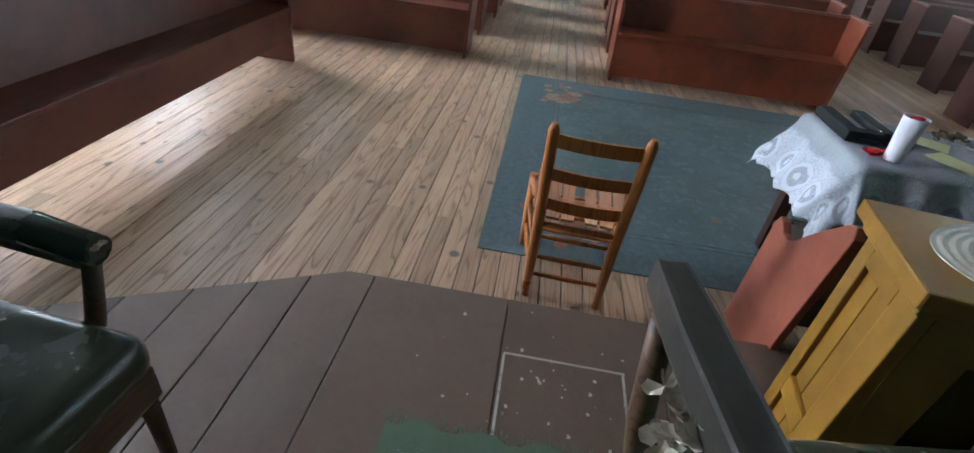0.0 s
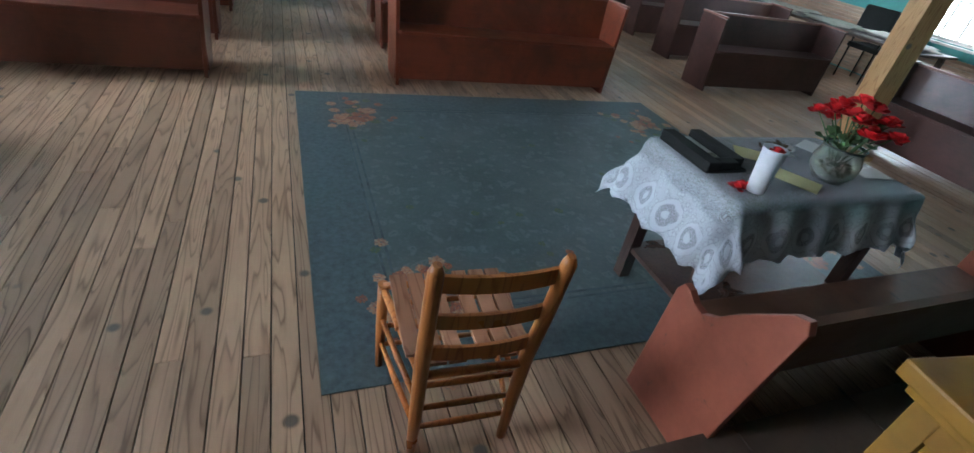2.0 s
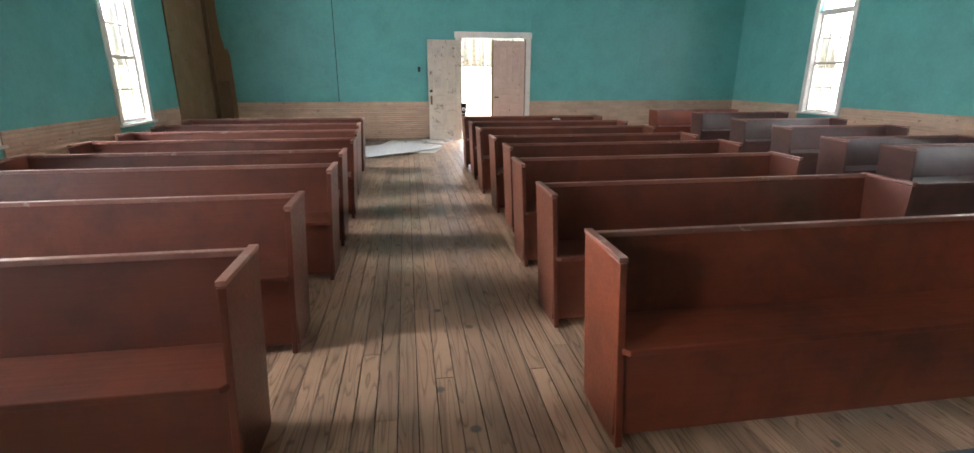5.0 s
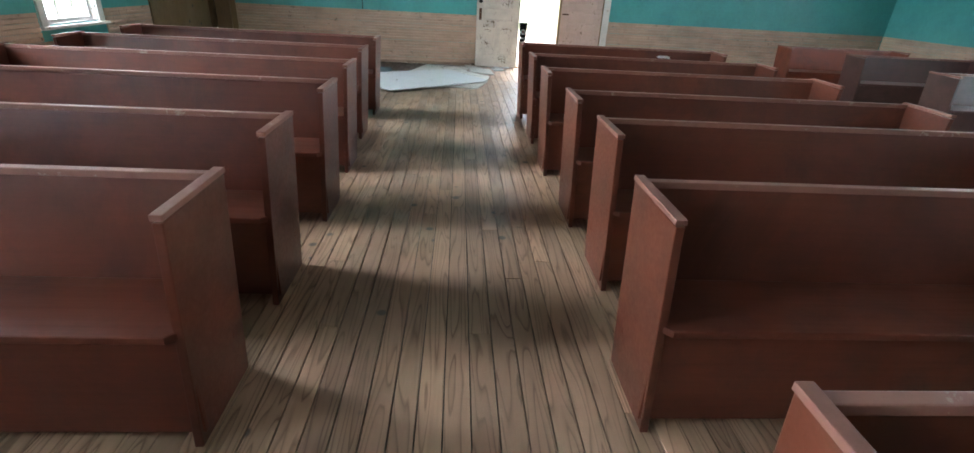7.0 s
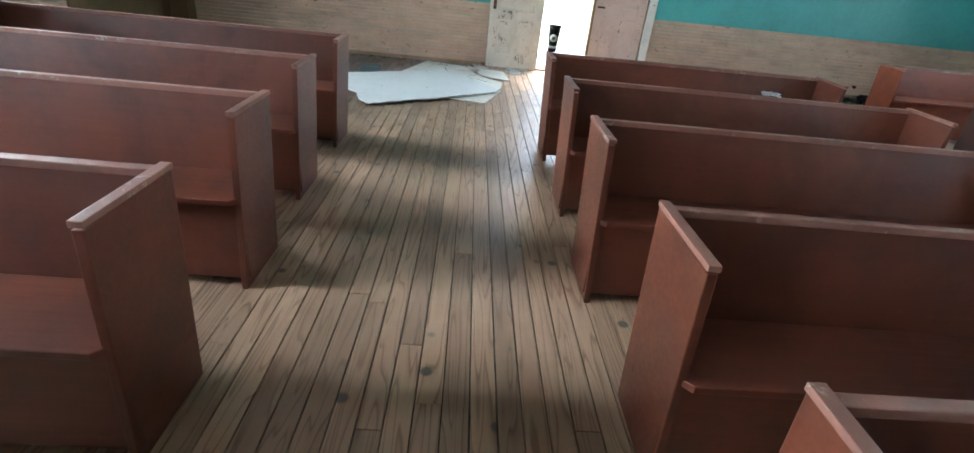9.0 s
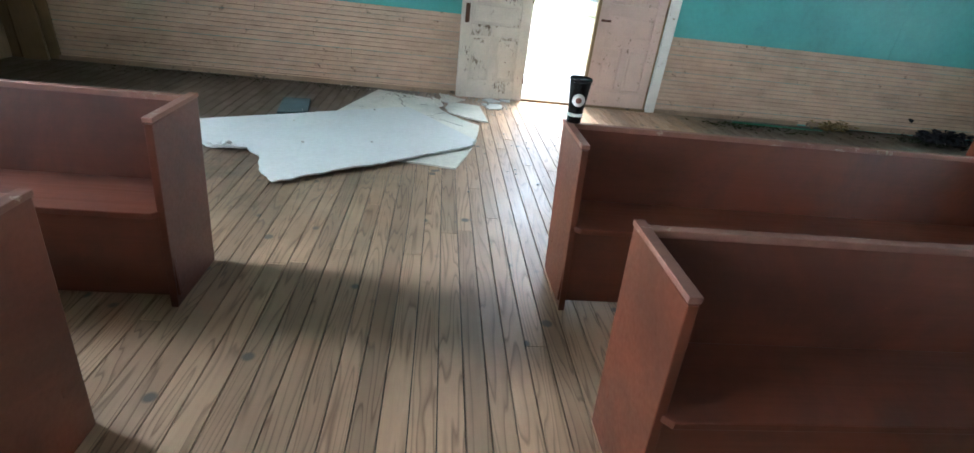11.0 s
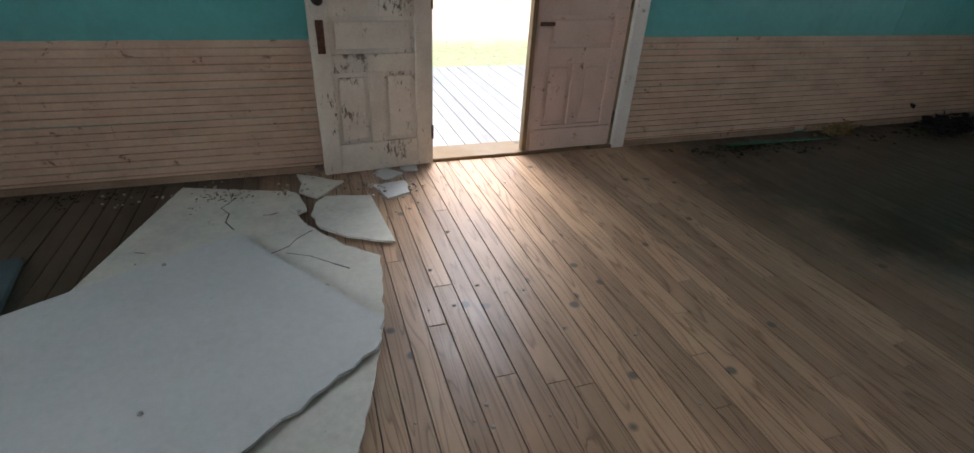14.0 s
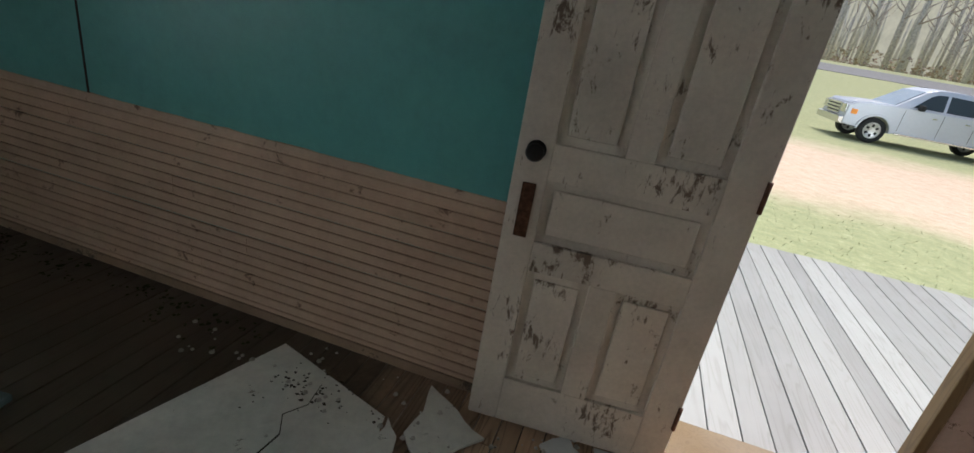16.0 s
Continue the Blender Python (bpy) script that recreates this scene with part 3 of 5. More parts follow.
b = structure("baseboard", boxm(0, -0.015, 0.0, 3.2, 0.0, 0.06, 0.003), M_DIRTY, "loose base strip hanging away from the wall", "baseboard")
b.matrix_basis = pose(4.7, YF - 0.04, 0.01, 0, -0.8, -1.5)


def sheet_edge(x0, x1, y0, y1, z0, step=0.12, amp=0.006):
    """Wallboard whose lower edge is ragged."""
    n = max(2, int((x1 - x0) / step))
    pts = [(x0 + (x1 - x0) * k / n, z0 + rng.uniform(-amp, amp)) for k in range(n + 1)]
    return prism(bmesh.new(), pts + [(x1, HC - 0.002), (x0, HC - 0.002)], "y", y0, y1)


for x0, x1 in ((-3.80, -1.644), (-1.634, DX0 - CW - 0.003), (DX1 + CW + 0.003, 5.4), (5.404, XR - 0.002)):
    part("wallboard", sheet_edge(x0, x1, YF - 0.0135, YF - 0.001, WZ), M_TEAL, wall_n)
part("wallboard", sheet_edge(DX0 - CW - 0.003, DX1 + CW + 0.003, YF - 0.0135, YF - 0.001, DH + 0.135), M_TEAL, wall_n)
part("ragged_joint", boxm(-1.646, YF - 0.0142, WZ, -1.632, YF - 0.0128, HC - 0.01), M_SUB, wall_n, "dark open joint between wallboards")

# bare upright boards where the wall covering has fallen off the corner
part("bare_panel", prism(bmesh.new(), [(-4.23, 0.0), (-3.80, 0.0), (-3.80, 1.0), (-3.82, 1.86), (-3.86, 1.98), (-3.90, 1.94), (-3.92, 2.10), (-3.95, 2.22), (-3.97, 2.6), (-3.99, HC - 0.003), (-4.23, HC - 0.003)], "y", YF - 0.026, YF - 0.002, 0.003), M_BARE, wall_n, "bare brown wood where the wall covering has fallen")
part("bare_panel", boxm(XL + 0.002, 13.95, 0, XL + 0.026, 15.75, HC - 0.003, 0.003), M_BARE, wall_w, "bare brown wood where the wall covering has fallen")
part("corner_stud", boxm(-4.225, YF - 0.09, 0, -4.14, YF - 0.03, HC - 0.003, 0.004), M_BARE, wall_n, "bare brown corner stud")
post = tagged(part("board_offcut", boxm(-4.10, YF - 0.125, 0.0, -3.86, YF - 0.095, 1.32, 0.004), M_BARE), "bare brown plank leaning in the wall corner", "plank")
sw = thing("light_switch", pose(0.16, YF - 0.014, 1.57), "small black light switch on the teal wall", "switch")
part("plate", boxm(-0.03, -0.01, -0.055, 0.03, 0, 0.055, 0.004), M_BLACK, sw)
part("lever", boxm(-0.008, -0.022, -0.014, 0.008, -0.009, 0.014, 0.003), M_BLACK, sw)

# ---- platform ----
M_HATCH = painted("scuffed_white_line", (0.55, 0.5, 0.45), 0.7, (0.17, 0.11, 0.08), 0.2, 0.3)
plat = structure("platform", prism(bmesh.new(), [(-0.6, PY - 0.004), (4.0, PY - 0.004), (4.0, YB + 0.002), (-2.9, YB + 0.002), (-2.9, 0.72)], "z", -0.01, PZ - 0.024), M_PLAT, "brown painted low platform of wide boards", "platform")
cuts = [-2.9, -2.6, -2.3, -2.0, -1.78, -1.6, -1.42, -1.24, -1.06, -0.88, -0.72, -0.5, 0.0, 0.52, 1.05, 1.6, 2.15, 2.7, 3.3, 4.0]


def plat_edge(x):
    return PY if x >= -0.6 else PY - (-0.6 - x) * (PY - 0.72) / 2.3


for x0, x1 in zip(cuts, cuts[1:]):
    pts = [(x0 + 0.002, YB + 0.004), (x1 - 0.002, YB + 0.004), (x1 - 0.002, plat_edge(x1 - 0.002) + 0.012)]
    if x0 < -0.6 < x1:
        pts.append((-0.6, PY + 0.012))
    pts.append((x0 + 0.002, plat_edge(x0 + 0.002) + 0.012))
    part("plank", prism(bmesh.new(), pts, "z", PZ - 0.024, PZ, 0.003), M_PLAT, plat)
hb = bmesh.new()
for q in ((0.010, 1.585, 0.40, 1.593), (0.39, 1.22, 0.398, 1.585), (0.007, 1.22, 0.015, 1.585)):
    box(hb, q[0], q[1], PZ + 0.0005, q[2], q[3], PZ + 0.0022)
for k in range(46):
    u, w = rng.gauss(0.2, 0.16), rng.gauss(1.46, 0.13)
    if w < 1.26 or w > 1.80:
        continue
    r1 = rng.uniform(0.0015, 0.007)
    prism(hb, [(u + r1 * rng.uniform(0.5, 1.3) * math.cos(a_), w + r1 * rng.uniform(0.5, 1.6) * math.sin(a_)) for a_ in [i * math.tau / 7 for i in range(7)]], "z", PZ + 0.0004, PZ + 0.0018)
part("scuffs", hb, M_HATCH, plat, "pale worn scuffs round a floor hatch")
M_GREEN = painted("green_carpet", (0.12, 0.17, 0.11), 0.95, (0.25, 0.27, 0.2), 0.05, 0.4, 200, 0.6)
carpet = bmesh.new()
prism(carpet, [(-0.28, 0.2), (0.46, 0.2)] + [(0.46 - k * 0.037, 1.275 + rng.uniform(-0.016, 0.012)) for k in range(21)], "z", PZ + 0.001, PZ + 0.011)
cp = tagged(part("carpet_runner", carpet, M_GREEN), "worn green carpet strip with frayed edge on the platform", "carpet")
fr = bmesh.new()
for k in range(90):
    x = rng.uniform(-0.28, 0.46)
    tube(fr, [(x, 1.265, PZ + 0.008), (x + rng.uniform(-0.012, 0.012), 1.285 + rng.uniform(0, 0.025), PZ + 0.003 + rng.uniform(0, 0.008))], 0.0013, 4)
part("frayed_fringe", fr, M_GREEN, cp)


# ---- floor ----
FLOOR = structure("floor", boxm(XL, YB, -0.034, XR, YF, -0.022), M_SUB, "worn pine plank floor with knots and scratches", "floor")

# ---- rug ----
RX0, RX1, RY0, RY1 = -0.18, 2.92, 2.36, 5.10
M_RUG, nt, b_ = nodes_of("blue_printed_rug")
v, _ = coords(nt, rand=False)
n1, n2 = noise_tex(nt, v, 2.0, 5, 0.7), noise_tex(nt, v, 45, 5, 0.75)
vo = node(nt, "ShaderNodeTexVoronoi", Scale=13.0)
warp = node(nt, "ShaderNodeTexNoise", Scale=9.0, Detail=3.0)
nt.links.new(v, warp.inputs["Vector"])
nt.links.new(mix(nt, 0.16, v, warp.outputs["Color"], "ADD"), vo.inputs["Vector"])
c = ramp(nt, n1, [(0.3, (0.058, 0.084, 0.085)), (0.6, (0.085, 0.115, 0.116)), (0.8, (0.112, 0.140, 0.136))])
c = mix(nt, ramp(nt, vo.outputs["Distance"], [(0.10, (0.1, 0.1, 0.1)), (0.22, (0.75, 0.75, 0.75)), (0.38, (0, 0, 0))]), c, (0.140, 0.175, 0.176))
c = mix(nt, ramp(nt, n2, [(0.5, (0, 0, 0)), (0.75, (0.5, 0.5, 0.5))]), c, (0.17, 0.19, 0.19))
nt.links.new(c, b_.inputs["Base Color"])
nt.links.new(ramp(nt, n1, [(0.3, (0.50,) * 3), (0.7, (0.34,) * 3)]), b_.inputs["Roughness"])
bump(nt, b_, n2, 0.15, 0.003)
M_RUGB = plain("rug_border_blue", (0.078, 0.107, 0.114), 0.48, 0, 0.3, 38)
M_RUGD = plain("rug_dark_line", (0.062, 0.088, 0.10), 0.5, 0, 0.5, 12)
def print_ink(name, a, b2, c2):
    m, nt, bs = nodes_of(name)
    ge = nt.nodes.new("ShaderNodeNewGeometry")
    v, _ = coords(nt, rand=False)
    col = ramp(nt, ge.outputs["Random Per Island"], [(0.0, a), (0.5, b2), (1.0, c2)])
    nt.links.new(mix(nt, ramp(nt, noise_tex(nt, v, 90, 4, 0.7), [(0.45, (0, 0, 0)), (0.7, (0.6, 0.6, 0.6))]), col, (0.06, 0.09, 0.10)), bs.inputs["Base Color"])
    bs.inputs["Roughness"].default_value = 0.45
    return m


M_ORANGE = print_ink("rug_orange_print", (0.30, 0.09, 0.035), (0.40, 0.15, 0.07), (0.20, 0.06, 0.04))
M_PINK = print_ink("rug_peach_print", (0.48, 0.24, 0.12), (0.42, 0.30, 0.20), (0.36, 0.14, 0.07))
M_LEAF = print_ink("rug_leaf_print", (0.08, 0.11, 0.04), (0.13, 0.14, 0.05), (0.05, 0.09, 0.05))
rug = tagged(part("area_rug", boxm(RX0, RY0, 0.0015, RX1, RY1, 0.006, 0.001), M_RUG), "large blue floral printed rug, worn and flat on the floorboards", "rug")
bd = bmesh.new()
for q in ((RX0, RY0, RX0 + 0.30, RY1), (RX1 - 0.30, RY0, RX1, RY1), (RX0 + 0.3, RY0, RX1 - 0.3, RY0 + 0.30), (RX0 + 0.3, RY1 - 0.3, RX1 - 0.3, RY1)):
    box(bd, q[0] + 0.004, q[1] + 0.004, 0.006, q[2] - 0.004, q[3] - 0.004, 0.0066)
part("border_band", bd, M_RUGB, rug, "lighter blue mottled border")
ln = bmesh.new()
for o in (0.30, 0.335):
    box(ln, RX0 + o, RY0 + o, 0.0062, RX0 + o + 0.012, RY1 - o, 0.0070)
    box(ln, RX1 - o - 0.012, RY0 + o, 0.0062, RX1 - o, RY1 - o, 0.0070)
    box(ln, RX0 + o + 0.012, RY0 + o, 0.0062, RX1 - o - 0.012, RY0 + o + 0.012, 0.0070)
    box(ln, RX0 + o + 0.012, RY1 - o - 0.012, 0.0062, RX1 - o - 0.012, RY1 - o, 0.0070)
part("border_line", ln, M_RUGD, rug, "dark double border line")


BLOOM = [0.0072]


def bloom(x, y, r, mat, name):
    """A printed flower: overlapping petals, thin as print."""
    bm = bmesh.new()
    n = rng.randint(8, 12)
    for ring_, rr in ((0, 1.0), (1, 0.62)):
        for k in range(n):
            z0 = BLOOM[0]
            a_ = k * math.tau / n + ring_ * 0.3 + rng.uniform(-0.1, 0.1)
            l, w = r * rr * rng.uniform(0.85, 1.1), r * rr * 0.26
            ca, sa = math.cos(a_), math.sin(a_)
            pts = [(0.15, 0), (0.55, 0.9), (0.85, 0.8), (1.0, 0.0), (0.85, -0.8), (0.55, -0.9)]
            z = z0 + 0.0003 * ring_ + 0.00002 * k
            bm.faces.new([bm.verts.new((x + l * u * ca - w * q * sa, y + l * u * sa + w * q * ca, z)) for u, q in pts])
    BLOOM[0] += 0.000012
    part(name, bm, mat, rug)


for cx, cy, wx, wy, n in ((0.21, 4.66, 0.13, 0.17, 34), (0.24, 2.78, 0.13, 0.17, 38), (2.62, 4.62, 0.13, 0.16, 30), (2.5, 2.75, 0.13, 0.15, 30)):
    for k in range(n):
        ink = M_LEAF if k % 4 == 0 else rng.choice((M_ORANGE, M_PINK, M_PINK))
        bloom(cx + rng.gauss(0, wx), cy + rng.gauss(0, wy), rng.uniform(0.022, 0.045), ink, "printed_flower")
    for dx, dy, r_, ink in ((0.03, -0.02, 0.10, M_ORANGE), (-0.09, -0.08, 0.08, M_PINK), (0.10, 0.09, 0.06, M_PINK)):
        bloom(cx + dx, cy + dy, r_, ink, "printed_flower")
for k in range(26):
    bloom(rng.uniform(RX0 + 0.5, RX1 - 0.5), rng.uniform(RY0 + 0.5, RY1 - 0.5), rng.uniform(0.015, 0.03), rng.choice((M_LEAF, M_LEAF, M_ORANGE)), "printed_flower")

# ---- ladder-back chair ----
M_ORWOOD = planked("orange_varnished_wood", (0.30, 0.085, 0.018), (0.52, 0.19, 0.045), "z", 0.32, False, 0.08, 5, (0.15, 0.05, 0.02), 0.25)


M_SEATW = planked("worn_tan_seat_wood", (0.26, 0.10, 0.045), (0.44, 0.22, 0.12), "y", 0.55, False, 0.08, 5, (0.15, 0.07, 0.04), 0.25)


def ladder_chair(m):
    """Faces +y; the origin lies on the floor between the back posts."""
    t = thing("ladder_back_chair", m, "orange varnished wooden ladder-back chair with a slatted seat", "chair")
    w0, w1, d, sh = 0.15, 0.205, 0.36, 0.40
    for s in (-1, 1):
        part("back_post", tube(bmesh.new(), [(s * w0, 0.01, 0), (s * w0, 0.006, 0.2), (s * w0 * 1.02, 0.0, sh), (s * w0 * 1.06, -0.03, 0.62), (s * w0 * 1.08, -0.048, 0.775), (s * w0 * 1.08, -0.05, 0.80)],
                               [0.015, 0.020, 0.022, 0.021, 0.020, 0.011], 12), M_ORWOOD, t)
        part("front_leg", tube(bmesh.new(), [(s * w1, d, 0), (s * w1, d, 0.2), (s * w1, d, sh - 0.01)], [0.013, 0.018, 0.018], 12), M_ORWOOD, t)
        for z in (0.13, 0.24):
            part("side_stretcher", tube(bmesh.new(), [(s * w0, 0.02, z), (s * (w0 + w1) / 2, d / 2, z), (s * w1, d, z)], [0.008, 0.011, 0.008], 8), M_ORWOOD, t)
        part("seat_rail", tube(bmesh.new(), [(s * w0, 0.0, sh - 0.03), (s * w1, d, sh - 0.03)], 0.013, 8), M_ORWOOD, t)
    for z in (0.11, 0.20, 0.30):
        part("rear_stretcher", tube(bmesh.new(), [(-w0, 0.02, z), (0, 0.02, z), (w0, 0.02, z)], [0.008, 0.011, 0.008], 8), M_ORWOOD, t)
        part("front_stretcher", tube(bmesh.new(), [(-w1, d, z), (0, d, z), (w1, d, z)], [0.008, 0.011, 0.008], 8), M_ORWOOD, t)
    part("seat_rail", tube(bmesh.new(), [(-w1, d, sh - 0.02), (w1, d, sh - 0.02)], 0.013, 8), M_ORWOOD, t)
    part("seat_rail", tube(bmesh.new(), [(-w0, 0, sh - 0.03), (w0, 0, sh - 0.03)], 0.013, 8), M_ORWOOD, t)
    part("seat_batten", boxm(-w1 + 0.01, 0.17, sh - 0.03, w1 - 0.01, 0.20, sh - 0.012, 0.003), M_ORWOOD, t)
    xs = [-0.185, -0.128, -0.071, 0.022, 0.079, 0.136]
    for i, x in enumerate(xs):
        y0 = 0.012 + (0.04 if i in (0, 5) else 0)
        if i == 2:
            y0 = 0.012
        sl = prism(bmesh.new(), [(y0, sh + 0.002), (0.10, sh - 0.008), (0.2, sh - 0.010), (0.30, sh - 0.002), (d + 0.022, sh + 0.006), (d + 0.022, sh - 0.006), (0.30, sh - 0.014), (0.2, sh - 0.022), (0.10, sh - 0.020), (y0, sh - 0.010)], "x", x, x + (0.05 if i != 3 else 0.046), 0.002)
        part("seat_slat", sl, M_SEATW, t)
    for z, hh in ((0.47, 0.048), (0.60, 0.046), (0.735, 0.05)):
        f = (z - sh) / 0.39
        y = -0.05 * f
        sl = bmesh.new()
        n = 8
        for k in range(n):
            a0, a1 = -1 + 2 * k / n, -1 + 2 * (k + 1) / n
            q = lambda a: y - 0.018 * (1 - a * a)
            vs = []
            for a_ in (a0, a1):
                for dy in (0, 0.011):
                    for zz in (z - hh / 2, z + hh / 2):
                        vs.append(sl.verts.new((a_ * w0 * 1.04, q(a_) + dy, zz - (zz - z) * 0.0)))
            for idx in ((0, 1, 5, 4), (2, 6, 7, 3), (1, 3, 7, 5), (0, 4, 6, 2)):
                sl.faces.new([vs[i] for i in idx])
        bmesh.ops.remove_doubles(sl, verts=sl.verts, dist=0.0005)
        part("back_slat", sl, M_ORWOOD, t)
    return t


ladder_chair(pose(0.215, 2.085, 0, 0, 0, -2))

# ---- communion table ----
M_DARKW = planked("dark_stained_wood", (0.022, 0.010, 0.007), (0.06, 0.028, 0.018), "z", 0.35, False)
TX0, TX1, TY0, TY1, TZ = 1.22, 2.20, 2.32, 2.84, 0.715
tb = thing("communion_table", pose(TX0, TY0, 0), "dark-stained wooden table with a lower shelf standing on the rug", "table")
TL, TW = TX1 - TX0, TY1 - TY0
part("tabletop", boxm(0, 0, TZ - 0.03, TL, TW, TZ, 0.004), M_DARKW, tb)
for x in (0.05, TL - 0.05):
    for y in (0.05, TW - 0.05):
        part("leg", prism(bmesh.new(), [(x - 0.028, y - 0.028), (x + 0.028, y - 0.028), (x + 0.028, y + 0.028), (x - 0.028, y + 0.028)], "z", 0.006, TZ - 0.03, 0.003), M_DARKW, tb)
part("lower_shelf", boxm(0.03, 0.03, 0.16, TL - 0.03, TW - 0.03, 0.185, 0.004), M_DARKW, tb, "reddish brown lower shelf")
part("apron", boxm(0.06, 0.04, TZ - 0.11, TL - 0.06, 0.06, TZ - 0.03, 0.002), M_DARKW, tb)
part("apron", boxm(0.06, TW - 0.06, TZ - 0.11, TL - 0.06, TW - 0.04, TZ - 0.03, 0.002), M_DARKW, tb)

# lace cloth: open work through real transparency; its UV runs along the hem and away from it
M_LACE, nt, b_ = nodes_of("white_lace")
b_.inputs["Base Color"].default_value, b_.inputs["Roughness"].default_value = (0.47, 0.49, 0.53, 1), 0.85


def sums(op, a, b2):
    n = nt.nodes.new("ShaderNodeMath")
    n.operation = op
    for sock, val in zip(n.inputs, (a, b2)):
        if isinstance(val, (int, float)):
            sock.default_value = val
        else:
            nt.links.new(val, sock)
    return n.outputs[0]


hem = nt.nodes.new("ShaderNodeUVMap")
hem.uv_map = "hem"
wav = node(nt, "ShaderNodeTexNoise", Scale=14.0, Detail=2.0)
nt.links.new(hem.outputs[0], wav.inputs["Vector"])
hs = nt.nodes.new("ShaderNodeSeparateXYZ")
nt.links.new(mix(nt, 0.045, hem.outputs[0], wav.outputs["Color"], "ADD"), hs.inputs[0])
cell = sums("SUBTRACT", sums("FRACT", sums("DIVIDE", hs.outputs[0], 0.152), 0), 0.5)
ox, oy = sums("DIVIDE", cell, 0.34), sums("DIVIDE", sums("SUBTRACT", hs.outputs[1], 0.118), 0.058)
oval = sums("SQRT", sums("ADD", sums("MULTIPLY", ox, ox), sums("MULTIPLY", oy, oy)), 0)
v, _ = coords(nt, rand=False)
net = node(nt, "ShaderNodeTexVoronoi", Scale=190.0)
net.feature = "DISTANCE_TO_EDGE"
motif = node(nt, "ShaderNodeTexVoronoi", Scale=42.0)
for n_ in (net, motif):
    nt.links.new(v, n_.inputs["Vector"])
mesh_open = ramp(nt, net.outputs["Distance"], [(0.05, (0.25,) * 3), (0.13, (1, 1, 1))])
sprig = ramp(nt, motif.outputs["Distance"], [(0.26, (0.05,) * 3), (0.36, (0.42,) * 3), (0.55, (0.16,) * 3)])
# dense heart, open net, dense ring round each oval, sprigs between them
openness = ramp(nt, sums("MULTIPLY", oval, 0.5), [(0.0, (0.05,) * 3), (0.15, (0.1,) * 3), (0.19, (0.60,) * 3), (0.36, (0.60,) * 3), (0.41, (0.04,) * 3), (0.56, (0.06,) * 3), (0.62, (1, 1, 1))])
outside = ramp(nt, sums("MULTIPLY", oval, 0.5), [(0.56, (0, 0, 0)), (0.62, (1, 1, 1))])
openness = mix(nt, outside, openness, sprig)
plainc = ramp(nt, hs.outputs[1], [(0.018, (0, 0, 0)), (0.026, (1, 1, 1))])
openness = mix(nt, 1.0, openness, plainc, "MULTIPLY")
top_ = ramp(nt, hs.outputs[1], [(0.225, (0, 0, 0)), (0.25, (1, 1, 1))])
openness = mix(nt, top_, openness, mix(nt, 0.7, sprig, (0.95, 0.95, 0.95)))
hole = mix(nt, 1.0, mesh_open, openness, "MULTIPLY")
tr = nt.nodes.new("ShaderNodeBsdfTransparent")
mx = nt.nodes.new("ShaderNodeMixShader")
nt.links.new(hole, mx.inputs[0])
nt.links.new(b_.outputs[0], mx.inputs[1])
nt.links.new(tr.outputs[0], mx.inputs[2])
nt.links.new(mx.outputs[0], nt.nodes["Material Output"].inputs["Surface"])
M_SATIN = plain("grey_green_satin", (0.15, 0.17, 0.10), 0.36, 0, 0.3, 8)


def cloth(name, over, drop_side, mat, label, lift, seed, scallop=0.02, gap=0.0):
    """A cloth over the table: edges hang down, corners fall into points and folds."""
    r2 = random.Random(seed)
    bm = bmesh.new()
    nx, ny = 92, 64
    grid, hems = [], {}
    for i in range(nx + 1):
        rowv = []
        for j in range(ny + 1):
            u, w = -over + (TL + 2 * over) * i / nx, -drop_side + (TW + 2 * drop_side) * j / ny
            if i in (0, nx):
                u += scallop * abs(math.sin(w * 26)) * (1 if i == 0 else -1)
            if j in (0, ny):
                w += scallop * abs(math.sin(u * 26)) * (1 if j == 0 else -1)
            cx, cy = min(max(u, 0), TL), min(max(w, 0), TW)
            ex, ey = u - cx, w - cy
            e = math.hypot(ex, ey)
            fold = 0.013 * math.sin(u * 31 + seed) * (1 if abs(ey) > 0 else 0) + 0.016 * math.sin(w * 27 + seed) * (1 if abs(ex) > 0 else 0)
            out = 0.010 + gap + (0.40 if ex < 0 else 0.2) * e + fold * min(1, e / 0.12)
            dx, dy = (ex / e, ey / e) if e > 1e-6 else (0, 0)
            z = TZ + lift - (e * (0.90 if ex < 0 else 0.965) if e > 0 else 0)
            du, dw = min(u + over, TL + over - u), min(w + drop_side, TW + drop_side - w)
            hems[(i, j)] = (w, du) if du < dw else (u, dw)
            rowv.append(bm.verts.new((cx + dx * out, cy + dy * out, z if e > 0 else TZ + lift + 0.0012 * noise.noise((u * 9, w * 9, seed)))))
        grid.append(rowv)
    layer = bm.loops.layers.uv.new("hem")
    for i in range(nx):
        for j in range(ny):
            spots = ((i, j), (i + 1, j), (i + 1, j + 1), (i, j + 1))
            f = bm.faces.new([grid[p_][q_] for p_, q_ in spots])
            f.smooth = True
            for lp, spot in zip(f.loops, spots):
                lp[layer].uv = hems[spot]
    ob = part(name, bm, mat, at=pose(TX0, TY0, 0))
    ob.modifiers.new("thickness", "SOLIDIFY").thickness = 0.0012
    return tagged(ob, label, "tablecloth")


